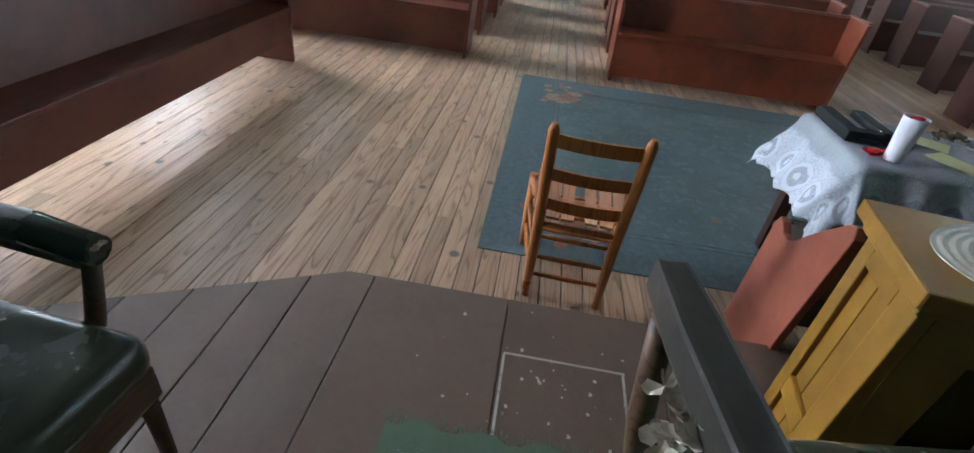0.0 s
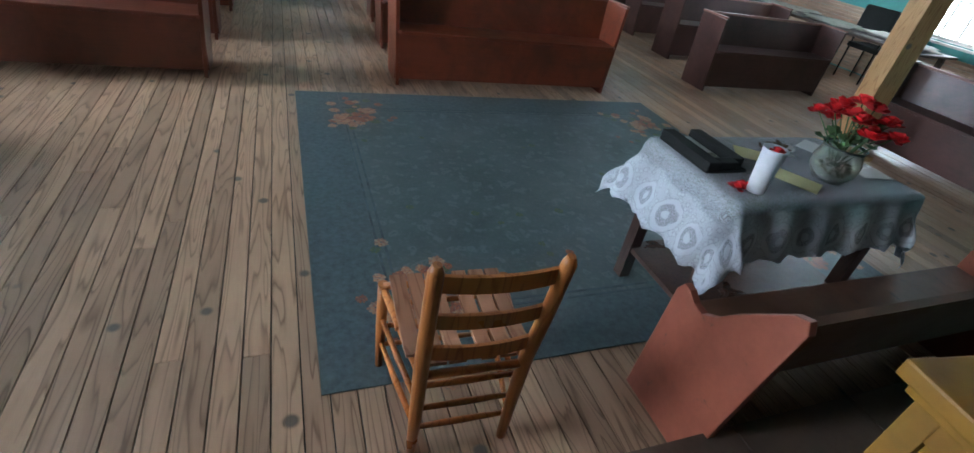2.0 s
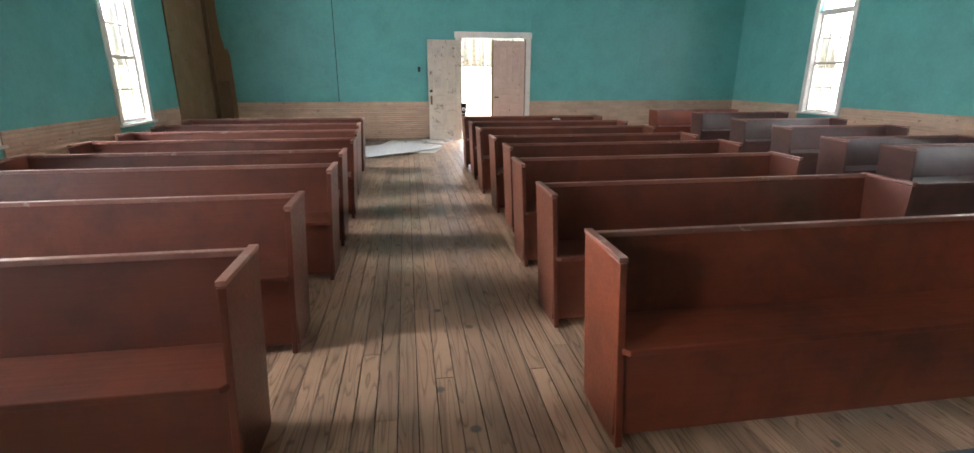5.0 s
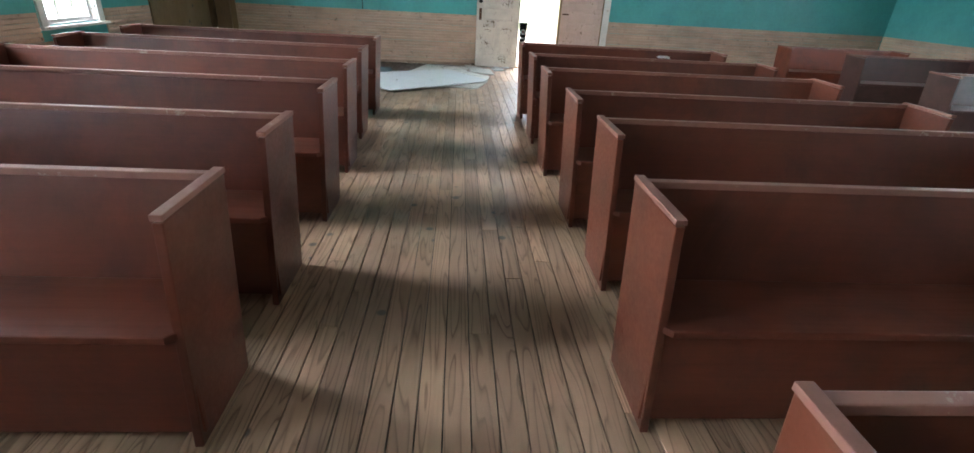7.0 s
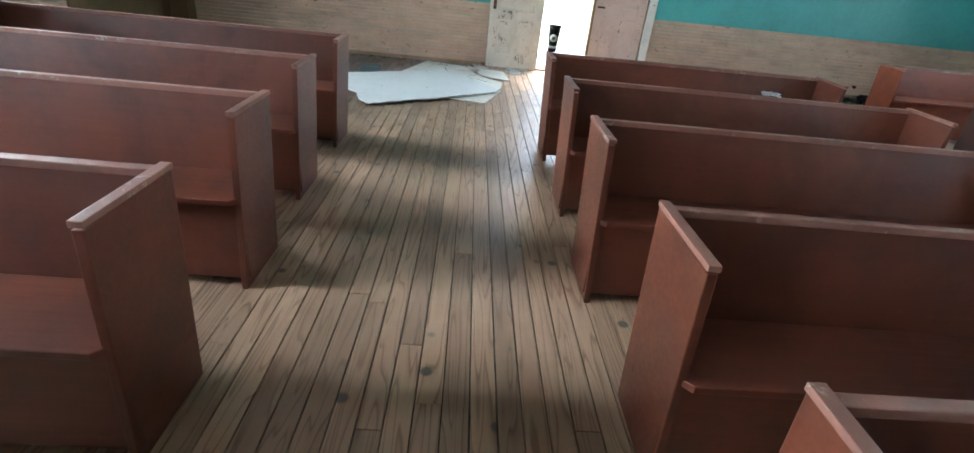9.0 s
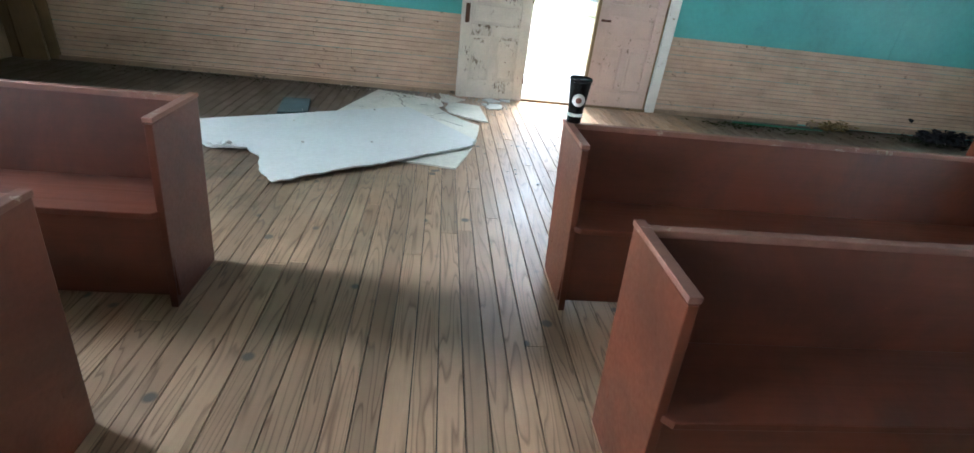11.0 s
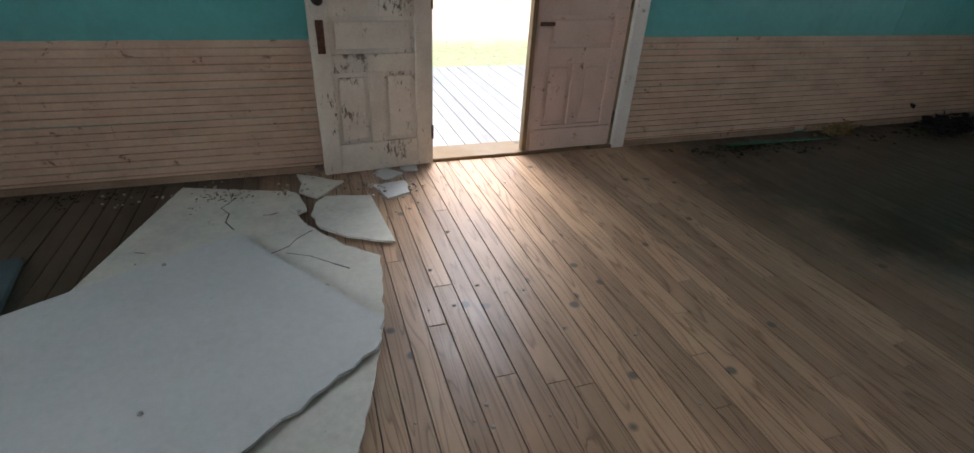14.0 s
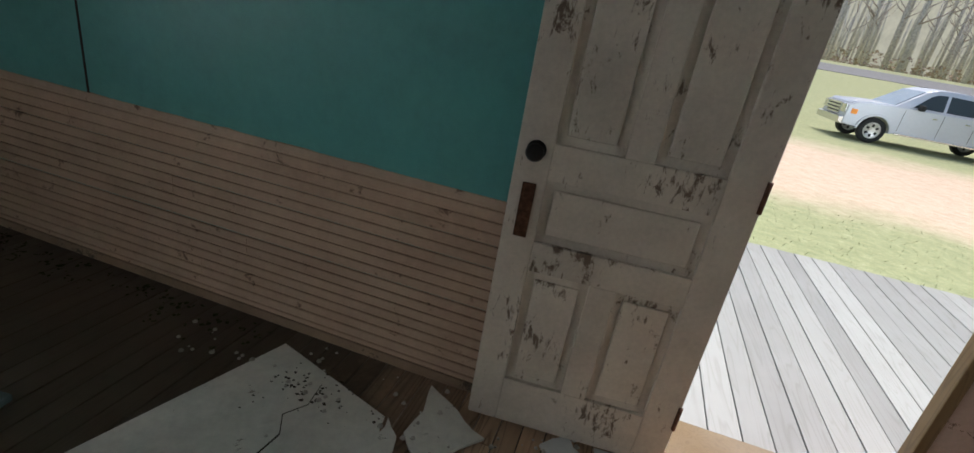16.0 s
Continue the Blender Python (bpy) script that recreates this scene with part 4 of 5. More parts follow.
cloth("satin_undercloth", 0.05, 0.225, M_SATIN, "grey-green satin cloth hanging over the table edge", 0.003, 7, 0.012)
cloth("lace_tablecloth", 0.30, 0.245, M_LACE, "white lace tablecloth with scalloped pointed edges on the table", 0.007, 7, 0.02, 0.009)
CT = TZ + 0.0098


# things on the table
M_FELT, M_PAGE, M_YEL = plain("black_case_cloth", (0.008, 0.009, 0.008), 0.8), plain("white_paper", (0.62, 0.63, 0.62), 0.8, 0, 0.06), plain("yellow_paper", (0.62, 0.60, 0.30), 0.8, 0, 0.06)
case = thing("open_case", pose(1.22, 2.82, CT, 0, 0, -90), "open black case with a white lining holding a small booklet", "case")
part("base", boxm(0, 0, 0, 0.30, 0.20, 0.012, 0.003), M_FELT, case)
part("lining", boxm(0.012, 0.062, 0.0123, 0.288, 0.142, 0.016), M_PAGE, case, "white paper lining")
part("rim", boxm(0, 0, 0.0122, 0.30, 0.058, 0.045, 0.004), M_FELT, case)
part("rim", boxm(0, 0.145, 0.0122, 0.27, 0.20, 0.045, 0.004), M_FELT, case)
part("rim", boxm(0.255, 0.0585, 0.0165, 0.30, 0.1445, 0.045, 0.004), M_FELT, case)
part("booklet", boxm(0.17, 0.075, 0.0165, 0.235, 0.130, 0.021, 0.001), plain("booklet_print", (0.16, 0.16, 0.12), 0.6, 0, 0.6, 90), case)
for x, y, r in ((1.50, 2.66, -35), (1.52, 2.50, -60)):
    tagged(part("note_paper", boxm(0, 0, 0, 0.18, 0.12, 0.0015), M_YEL, at=pose(x, y, CT, 0, 0, r)), "pale yellow sheet of paper on the lace cloth", "paper")
M_CUP = plain("white_foam", (0.72, 0.72, 0.76), 0.6, 0, 0.05)
M_RED, M_STEM = plain("red_silk_petal", (0.62, 0.012, 0.016), 0.55, 0, 0.35, 25), plain("green_stem", (0.06, 0.11, 0.035), 0.6, 0, 0.4)


def petals(bm, x, y, z, r, n, seed, squash=0.7):
    """A loose flower head of curled petals."""
    r2 = random.Random(seed)
    for k in range(n):
        a_, b2 = r2.uniform(0, math.tau), r2.uniform(0.1, 1.35)
        tip = Vector((math.cos(a_) * math.cos(b2), math.sin(a_) * math.cos(b2), math.sin(b2) * squash)) * r
        side = Vector((-math.sin(a_), math.cos(a_), r2.uniform(-0.3, 0.3))) * r * 0.42
        o = Vector((x, y, z))
        up = Vector((0, 0, 0.12 * r))
        pts = [o, o + tip * 0.55 + side + up, o + tip * 0.95 + side * 0.55, o + tip, o + tip * 0.9 - side * 0.6, o + tip * 0.5 - side + up]
        vs = [bm.verts.new(p_) for p_ in pts]
        mid = bm.verts.new(o + tip * 0.6 - up)
        for i in range(6):
            bm.faces.new((vs[i], vs[(i + 1) % 6], mid))


cup = thing("white_cup", pose(1.34, 2.39, CT), "tall white foam cup filled with red petals", "cup")
part("cup_body", lathe(bmesh.new(), [(0, 0), (0.03, 0), (0.031, 0.004), (0.042, 0.165), (0.044, 0.17), (0.040, 0.17), (0.036, 0.10), (0, 0.10)], seg=24), M_CUP, cup)
bm = bmesh.new()
for k in range(4):
    petals(bm, rng.uniform(-0.018, 0.018), rng.uniform(-0.018, 0.018), 0.155, 0.028, 7, k)
part("petals", bm, M_RED, cup, "red silk petals")
fl = thing("fallen_flower", pose(1.26, 2.40, CT), "red silk flower head lying on the cloth", "flower")
bm = bmesh.new()
petals(bm, 0, 0, 0.008, 0.04, 12, 31, 0.5)
petals(bm, 0.04, 0.015, 0.008, 0.035, 10, 32, 0.5)
part("petals", bm, M_RED, fl)


def bouquet(m, label, heads, spread, height, mat, seed, leafy=14):
    t = thing("flower_vase", m, label, "vase")
    r2 = random.Random(seed)
    st, hd, lv = bmesh.new(), None, bmesh.new()
    for k in range(heads):
        a_, q = k * 2.4, spread * math.sqrt((k + 0.5) / heads)
        x, y = math.cos(a_) * q, math.sin(a_) * q
        z = height * r2.uniform(0.8, 1.1) - q * 0.3
        tube(st, [(x * 0.1, y * 0.1, 0.06), (x * 0.5, y * 0.5, z * 0.65), (x, y, z)], 0.0028, 5)
        hd = bmesh.new()
        petals(hd, x, y, z - 0.008, r2.uniform(0.042, 0.058), 16, seed * 50 + k)
        part("flower_head", hd, mat, t)
    for k in range(leafy):
        a_, q, z = r2.uniform(0, math.tau), r2.uniform(0.3, 1.0) * spread, r2.uniform(0.45, 0.8) * height
        petals(lv, math.cos(a_) * q * 0.6, math.sin(a_) * q * 0.6, z, 0.05, 3, seed * 9 + k)
    part("stalk", st, M_STEM, t)
    part("foliage", lv, M_STEM, t)
    return t


M_VGLASS, nt, b_ = nodes_of("clear_vase_glass")
b_.inputs["Base Color"].default_value, b_.inputs["Roughness"].default_value, b_.inputs["Transmission Weight"].default_value = (0.82, 0.86, 0.78, 1), 0.08, 0.9
v1 = bouquet(pose(1.80, 2.46, CT), "clear glass bowl vase of red silk flowers on the table", 15, 0.15, 0.30, M_RED, 4)
part("vase", lathe(bmesh.new(), [(0, 0), (0.06, 0), (0.088, 0.045), (0.09, 0.085), (0.075, 0.13), (0.082, 0.145), (0.078, 0.145), (0.07, 0.13), (0.085, 0.085), (0.083, 0.045), (0.055, 0.006), (0, 0.006)], seg=28), M_VGLASS, v1, "clear glass bowl")
bm = bmesh.new()
for k in range(26):
    petals(bm, rng.uniform(-0.045, 0.045), rng.uniform(-0.045, 0.045), rng.uniform(0.012, 0.08), 0.028, 3, 200 + k)
part("filling", bm, plain("dry_leaves", (0.14, 0.11, 0.05), 0.8, 0, 0.5), v1, "dry leaves inside the bowl")
wd = thing("dried_wreath", pose(1.70, 2.68, CT), "small bunch of dried leaves and white ribbon", "wreath")
bm = bmesh.new()
for k in range(14):
    petals(bm, rng.uniform(-0.05, 0.05), rng.uniform(-0.03, 0.03), 0.008 + rng.uniform(0, 0.03), 0.035, 3, 300 + k)
part("leaves", bm, plain("brown_leaves", (0.10, 0.07, 0.04), 0.8, 0, 0.5), wd)
bm = bmesh.new()
petals(bm, 0.09, -0.01, 0.006, 0.06, 7, 410, 0.5)
part("ribbon", bm, M_PAGE, wd)
for x, y, r in ((1.98, 2.66, 25), (2.02, 2.45, -10)):
    tagged(part("paper_card", boxm(0, 0, 0, 0.15, 0.10, 0.002), M_PAGE, at=pose(x, y, CT, 0, 0, r)), "white card lying on the lace cloth", "paper")

# ---- bench in front of the platform ----
M_BENCH = painted("orange_red_bench_paint", (0.27, 0.075, 0.042), 0.42, (0.12, 0.05, 0.03), 0.02, 0.35, 25)
M_BENCHB = painted("brown_bench_paint", (0.16, 0.075, 0.045), 0.4, (0.07, 0.04, 0.03), 0.04, 0.4, 25)
bn = thing("low_bench", pose(0.93, 1.84, 0), "orange-red painted bench with curved ends, set against the platform", "bench")
prof = [(0.0, 0.0), (0.36, 0.0), (0.345, 0.30), (0.335, 0.50), (0.315, 0.535), (0.285, 0.53), (0.25, 0.505), (0.21, 0.50), (0.165, 0.53), (0.12, 0.585), (0.07, 0.635), (-0.02, 0.72), (-0.06, 0.735), (-0.075, 0.70), (-0.02, 0.25)]
for x in (0, 1.62):
    part("end_panel", prism(bmesh.new(), [(max(y, -0.003) if z < 0.2 else y, z) for y, z in prof], "x", x, x + 0.03, 0.005), M_BENCH, bn)
part("seat", boxm(0.03, 0.05, 0.385, 1.62, 0.345, 0.41, 0.005), M_BENCHB, bn, "worn brown bench seat")
part("backrest", prism(bmesh.new(), [(0.02, 0.41), (0.05, 0.41), (-0.035, 0.72), (-0.06, 0.715)], "x", 0.03, 1.62, 0.003), M_BENCHB, bn)
part("kick_board", boxm(0.03, 0.30, 0.05, 1.62, 0.32, 0.385, 0.003), M_BENCHB, bn)

# ---- pulpit cabinet ----
M_MUST = painted("mustard_yellow_paint", (0.274, 0.133, 0.014), 0.42, (0.22, 0.10, 0.02), -0.08, 0.35, 20, 0.25)
PU = pose(0.71, 1.222, PZ, 0, 0, -9)
pu = thing("pulpit_cabinet", PU, "mustard-yellow panelled wooden pulpit cabinet on the platform", "cabinet")
PW, PD, PH = 0.66, 0.27, 0.775
side = bmesh.new()
box(side, 0, 0, 0.06, 0.03, 0.08, PH - 0.05, 0.004)
box(side, 0, PD - 0.05, 0.0, 0.03, PD, PH - 0.05, 0.004)
box(side, 0, 0.08, PH - 0.13, 0.03, PD - 0.05, PH - 0.05, 0.003)
box(side, 0, 0.08, 0.22, 0.03, PD - 0.05, 0.28, 0.003)
box(side, 0, 0.08, 0.05, 0.03, PD - 0.05, 0.10, 0.003)
part("side_frame", side, M_MUST, pu)
for y0, y1 in ((0.08, 0.158), (0.162, PD - 0.05)):
    part("panel", boxm(0.014, y0, 0.28, 0.026, y1, PH - 0.13, 0.002), M_MUST, pu)
    part("panel", boxm(0.014, y0, 0.10, 0.026, y1, 0.22, 0.002), M_MUST, pu)
part("side_panel", boxm(PW - 0.03, 0, 0.05, PW, PD, PH - 0.05, 0.004), M_MUST, pu)
part("front_panel", boxm(0.03, PD - 0.03, 0.05, PW - 0.03, PD - 0.004, PH - 0.05, 0.004), M_MUST, pu)
part("back_rail", boxm(0.03, 0.0, PH - 0.17, PW - 0.03, 0.025, PH - 0.05, 0.003), M_MUST, pu)
part("back_stile", boxm(0.03, 0.001, 0.26, 0.13, 0.024, PH - 0.17, 0.003), M_MUST, pu)
part("back_stile", boxm(PW - 0.13, 0.001, 0.26, PW - 0.03, 0.024, PH - 0.17, 0.003), M_MUST, pu)
part("shaped_foot_rail", prism(bmesh.new(), [(0.03, 0.26), (PW - 0.03, 0.26), (PW - 0.03, 0.03), (0.54, 0.05), (0.48, 0.085), (0.18, 0.085), (0.12, 0.05), (0.03, 0.03)], "y", 0.0, 0.025, 0.003), M_MUST, pu)
part("inner_shelf", boxm(0.03, 0.03, 0.14, PW - 0.03, PD - 0.035, 0.16), M_SUB, pu)
part("top", boxm(-0.035, -0.035, PH - 0.05, PW + 0.035, PD + 0.035, PH - 0.012, 0.006), M_MUST, pu)
part("top_moulding", boxm(-0.015, -0.015, PH - 0.075, PW + 0.015, PD + 0.015, PH - 0.05, 0.004), M_MUST, pu)
M_DOILY = painted("crocheted_doily", (0.62, 0.60, 0.50), 0.9, (0.42, 0.40, 0.32), 0.05, 0.2, 150, 0.6)
bm = bmesh.new()
cx, cy, zt = PU @ Vector((PW / 2 - 0.07, PD / 2, PH - 0.012))
prev = None
for k in range(22):
    r_ = 0.002 + k * 0.0108
    ring2 = [bm.verts.new((cx + (r_ + (0.005 * math.sin(i * 12 * math.tau / 72 * 3) if k == 21 else 0)) * math.cos(i * math.tau / 72), cy + (r_ * 0.72) * math.sin(i * math.tau / 72), zt + 0.003 + (0.002 if k % 2 else 0))) for i in range(72)]
    if prev:
        for i in range(72):
            bm.faces.new((prev[i], prev[(i + 1) % 72], ring2[(i + 1) % 72], ring2[i]))
    else:
        bm.faces.new(ring2)
    prev = ring2
do = tagged(part("doily", bm, M_DOILY), "cream crocheted round doily on the pulpit cabinet", "doily")
do.modifiers.new("thickness", "SOLIDIFY").thickness = 0.002
M_PNK, M_CHINA = plain("pink_silk_petal", (0.72, 0.22, 0.30), 0.55, 0, 0.3, 25), plain("white_china", (0.75, 0.77, 0.74), 0.2, 0, 0.04)
v2 = bouquet(pose(cx - 0.04, cy + 0.01, zt + 0.0065), "white china pedestal vase of pink silk flowers on the doily", 11, 0.17, 0.36, M_PNK, 12, 18)
part("vase", lathe(bmesh.new(), [(0, 0), (0.075, 0), (0.08, 0.008), (0.05, 0.02), (0.026, 0.035), (0.026, 0.05), (0.06, 0.085), (0.072, 0.14), (0.068, 0.145), (0.055, 0.09), (0, 0.08)], seg=28), M_CHINA, v2, "white china pedestal vase")

# ---- armchairs on the platform ----
M_LEATH = painted("olive_leatherette", (0.045, 0.050, 0.030), 0.28, (0.55, 0.55, 0.5), 0.0, 0.4, 120, 0.2)
M_CHW = planked("worn_brown_chair_wood", (0.035, 0.018, 0.01), (0.12, 0.06, 0.03), "x", 0.4, False)
M_FOAM = painted("torn_cream_stuffing", (0.62, 0.55, 0.44), 0.95, (0.12, 0.08, 0.05), 0.12, 0.4, 60, 0.6)


M_ARMW = painted("black_brown_arm_paint", (0.040, 0.034, 0.026), 0.4, (0.16, 0.11, 0.07), -0.06, 0.4, 60)


def cushion(x0, y0, z0, x1, y1, z1, r=0.04):
    bm = boxm(x0, y0, z0, x1, y1, z1)
    bmesh.ops.bevel(bm, geom=list(bm.edges), offset=r, segments=5, profile=0.5, affect="EDGES")
    for f in bm.faces:
        f.smooth = True
    return bm


def armchair(m, label, torn, front=0.29, reach=0.27, lift=0.0, sit=0.0):
    """Faces +y; the origin lies on the floor under the seat's middle; lift raises the arms, sit the seat."""
    t = thing("armchair", m, label, "armchair")
    part("seat", cushion(-0.27, -0.26, 0.32 + sit, 0.27, front, 0.44 + sit, 0.05), M_LEATH, t, "padded olive leatherette seat")
    part("seat_frame", boxm(-0.26, -0.25, 0.24 + sit, 0.26, front - 0.02, 0.335 + sit, 0.01), M_CHW, t)
    part("backrest", cushion(-0.27, -0.33, 0.46 + sit, 0.27, -0.24, 0.86 + sit, 0.035), M_LEATH, t)
    h = lift
    for s in (-1, 1):
        arm = bmesh.new()
        tube(arm, [(s * 0.30, -0.28, 0.585 + h), (s * 0.305, -0.1, 0.60 + h), (s * 0.31, 0.12, 0.595 + h), (s * 0.31, reach, 0.575 + h)], [0.030, 0.034, 0.036, 0.032], 12)
        if torn:
            arm = prism(bmesh.new(), [(s * 0.31 - 0.026, -0.30), (s * 0.31 + 0.026, -0.30), (s * 0.31 + 0.026, reach * 0.6), (s * 0.31 + 0.022, reach), (s * 0.31 - 0.020, reach), (s * 0.31 - 0.026, reach * 0.6)], "z", 0.545 + h, 0.60 + h, 0.008)
        a_ = part("arm", arm, M_ARMW if torn else M_LEATH, t, "flat dark wooden arm" if torn else "rounded padded arm")
        part("arm_rail", tube(bmesh.new(), [(s * 0.30, -0.27, 0.535 + h), (s * 0.305, 0.0, 0.552 + h), (s * 0.31, reach - 0.02, 0.53 + h)], 0.014, 8), M_CHW, t)
        part("arm_post", tube(bmesh.new(), [(s * 0.27, 0.20, 0.30 + sit), (s * 0.285, 0.23, 0.42 + sit), (s * 0.305, 0.25, 0.555 + h)], [0.02, 0.02, 0.017], 10), M_CHW, t)
        part("back_post", tube(bmesh.new(), [(s * 0.25, -0.27, 0.0), (s * 0.255, -0.27, 0.4), (s * 0.28, -0.30, 0.88 + sit)], [0.016, 0.02, 0.017], 10), M_CHW, t)
        part("front_leg", tube(bmesh.new(), [(s * 0.24, front - 0.05, 0), (s * 0.24, front - 0.05, 0.26 + sit)], [0.016, 0.022], 10), M_CHW, t)
        if s == torn:
            fm = bmesh.new()
            for k in range(26):
                petals(fm, s * 0.325 + rng.uniform(-0.012, 0.012), 0.08 + rng.uniform(-0.12, 0.09), 0.50 + h + rng.uniform(-0.07, 0.05), 0.03, 4, 600 + k)
            part("stuffing", fm, M_FOAM, t, "torn cream stuffing")
        else:
            sc = bmesh.new()
            for k in range(3):
                petals(sc, s * 0.31 + k * 0.012 - 0.012, reach + 0.005 + k * 0.006, 0.59 + h, 0.016, 4, 700 + k)
            part("scuff", sc, M_FOAM, a_, "pale torn scuff")
    return t


armchair(pose(-1.10, 0.845, PZ, 0, 0, -94), "olive leatherette armchair with padded wooden arms", 0, 0.38)
armchair(pose(0.52, 0.765, PZ, 0, 0, 8), "dark worn armchair with torn stuffing at the arm", -1, 0.22, 0.27, 0.285, 0.20)

# ---- wooden post ----
M_PINE = planked("raw_pine_post", (0.30, 0.15, 0.055), (0.50, 0.30, 0.13), "z", 0.5)
po = thing("wooden_post", pose(4.45, 4.08, 0, 0, 0, -12), "raw yellow pine post with a nailed base trim", "post")
part("shaft", boxm(-0.095, -0.095, 0.0, 0.095, 0.095, HC - 0.002, 0.006), M_PINE, po)
for k in range(4):
    part("base_trim", boxm(-0.19 + (0.0 if k % 2 else 0.0), 0.098, 0.0, 0.17, 0.175, 0.045, 0.006), M_PINE, po, at=pose(0, 0, 0, 0, 0, 90 * k))

# ---- long table by the windows ----
M_OLDT = planked("old_table_wood", (0.03, 0.02, 0.014), (0.09, 0.055, 0.035), "y", 0.5)
lt = thing("long_table", pose(6.36, 5.1, 0), "long dark wooden trestle table covered with papers", "table")
part("tabletop", boxm(0, 0, 0.66, 0.85, 3.0, 0.69, 0.004), M_OLDT, lt)
for x in (0.06, 0.76):
    for y in (0.12, 1.5, 2.85):
        part("leg", boxm(x, y - 0.03, 0.0, x + 0.05, y + 0.03, 0.66, 0.003), M_OLDT, lt)
bm = bmesh.new()
for k in range(70):
    m = pose(6.36 + rng.uniform(0.12, 0.72), 5.1 + rng.uniform(0.12, 2.88), 0.692 + k * 0.0006, rng.uniform(-2, 2), rng.uniform(-2, 2), rng.uniform(0, 180))
    box(bm, -0.11, -0.14, 0, 0.11, 0.14, 0.0012, 0, m)
tagged(part("paper_litter", bm, painted("aged_paper", (0.60, 0.57, 0.47), 0.85, (0.3, 0.26, 0.18), 0.1, 0.3)), "scattered aged papers and books on the long table", "papers", "", "stuff")
bx = thing("padded_chair", pose(7.15, 6.3, 0), "black padded chair beside the long table", "chair")
part("backrest", cushion(0.1, -0.24, 0.55, 0.18, 0.24, 0.98, 0.03), M_FELT, bx)
part("seat", cushion(0.12, -0.24, 0.42, 0.55, 0.24, 0.49, 0.02), M_FELT, bx)
for x in (0.14, 0.5):
    for y in (-0.2, 0.2):
        part("leg", tube(bmesh.new(), [(x, y, 0), (x, y, 0.55 if x < 0.3 else 0.43)], 0.012, 8), M_BLACK, bx)

# ---- fallen plasterboard ----
M_GYP = painted("white_plasterboard", (0.66, 0.675, 0.655), 0.7, None, 0.0, 0.05, 30, 0.05)
M_GYP2 = painted("dirty_plasterboard", (0.70, 0.69, 0.61), 0.85, (0.12, 0.10, 0.06), -0.08, 0.3, 30, 0.1)


M_MUD = plain("dark_mould", (0.035, 0.028, 0.015), 0.95, 0, 0.4)


def ragged(pts, n=5, amp=0.012, seed=1, smooth=()):
    """The outline with its sides broken into uneven steps."""
    r2 = random.Random(seed)
    out = []
    for i, (a_, b2) in enumerate(zip(pts, pts[1:] + pts[:1])):
        out.append(a_)
        if i in smooth:
            continue
        d = Vector((b2[0] - a_[0], b2[1] - a_[1]))
        nrm = Vector((-d.y, d.x)).normalized()
        m_ = max(2, int(d.length / 0.05))
        for k in range(1, m_):
            f = k / m_
            o = nrm * r2.uniform(-amp, amp)
            out.append((a_[0] + d.x * f + o.x, a_[1] + d.y * f + o.y))
    return out


def slab(name, pts, z, th, mat, label, seed, smooth=(), amp=0.012, tilt=(0, 0)):
    bm = prism(bmesh.new(), ragged(pts, 5, amp, seed, smooth), "z", 0, th)
    bmesh.ops.triangulate(bm, faces=[f for f in bm.faces if len(f.verts) > 4])
    c0 = pts[0]
    for v_ in bm.verts:
        v_.co.z += z + tilt[0] * (v_.co.x - c0[0]) + tilt[1] * (v_.co.y - c0[1])
    return tagged(part(name, bm, mat), label, "plasterboard", "fallen plasterboard pieces")


slab("plasterboard_slab", [(-0.50, 15.64), (0.08, 15.46), (0.15, 15.2), (0.22, 14.98), (0.40, 14.72), (0.56, 14.58), (0.50, 14.06), (0.32, 13.44), (0.0, 13.50), (-0.6, 13.6), (-0.85, 14.4)], 0.001, 0.013, M_GYP2, "large dirty broken plasterboard sheet lying on the floor", 3, (0, 9, 10), 0.008)
slab("plasterboard_sheet", [(-0.13, 14.92), (0.50, 14.05), (0.44, 13.88), (0.25, 13.74), (0.05, 13.60), (-0.28, 13.33), (-0.45, 13.24), (-0.84, 12.94), (-0.98, 13.12), (-1.05, 13.36), (-1.18, 13.50), (-1.40, 13.47), (-1.62, 13.60), (-1.85, 14.00), (-1.17, 14.36), (-0.74, 14.60)], 0.030, 0.013, M_GYP, "large clean white plasterboard sheet with a broken edge", 8, (0, 13, 14, 15), 0.014, (0.004, 0.004))
slab("plasterboard_piece", [(0.27, 15.22), (0.33, 15.30), (0.60, 15.25), (0.655, 14.68), (0.55, 14.72), (0.42, 14.79), (0.28, 14.93), (0.24, 15.08)], 0.016, 0.013, M_GYP2, "broken plasterboard piece on the floor", 11, (2,), 0.009, (0.0, 0.004))
slab("plasterboard_piece", [(0.17, 15.70), (0.46, 15.53), (0.36, 15.40), (0.28, 15.32), (0.18, 15.42), (0.20, 15.55)], 0.004, 0.013, M_GYP2, "small broken plasterboard piece by the wall", 12, (), 0.012)
slab("plasterboard_piece", [(0.10, 15.45), (0.17, 15.38), (0.22, 15.14), (0.17, 15.10), (0.12, 15.2)], 0.017, 0.012, M_GYP2, "narrow broken plasterboard sliver", 13, (), 0.010)
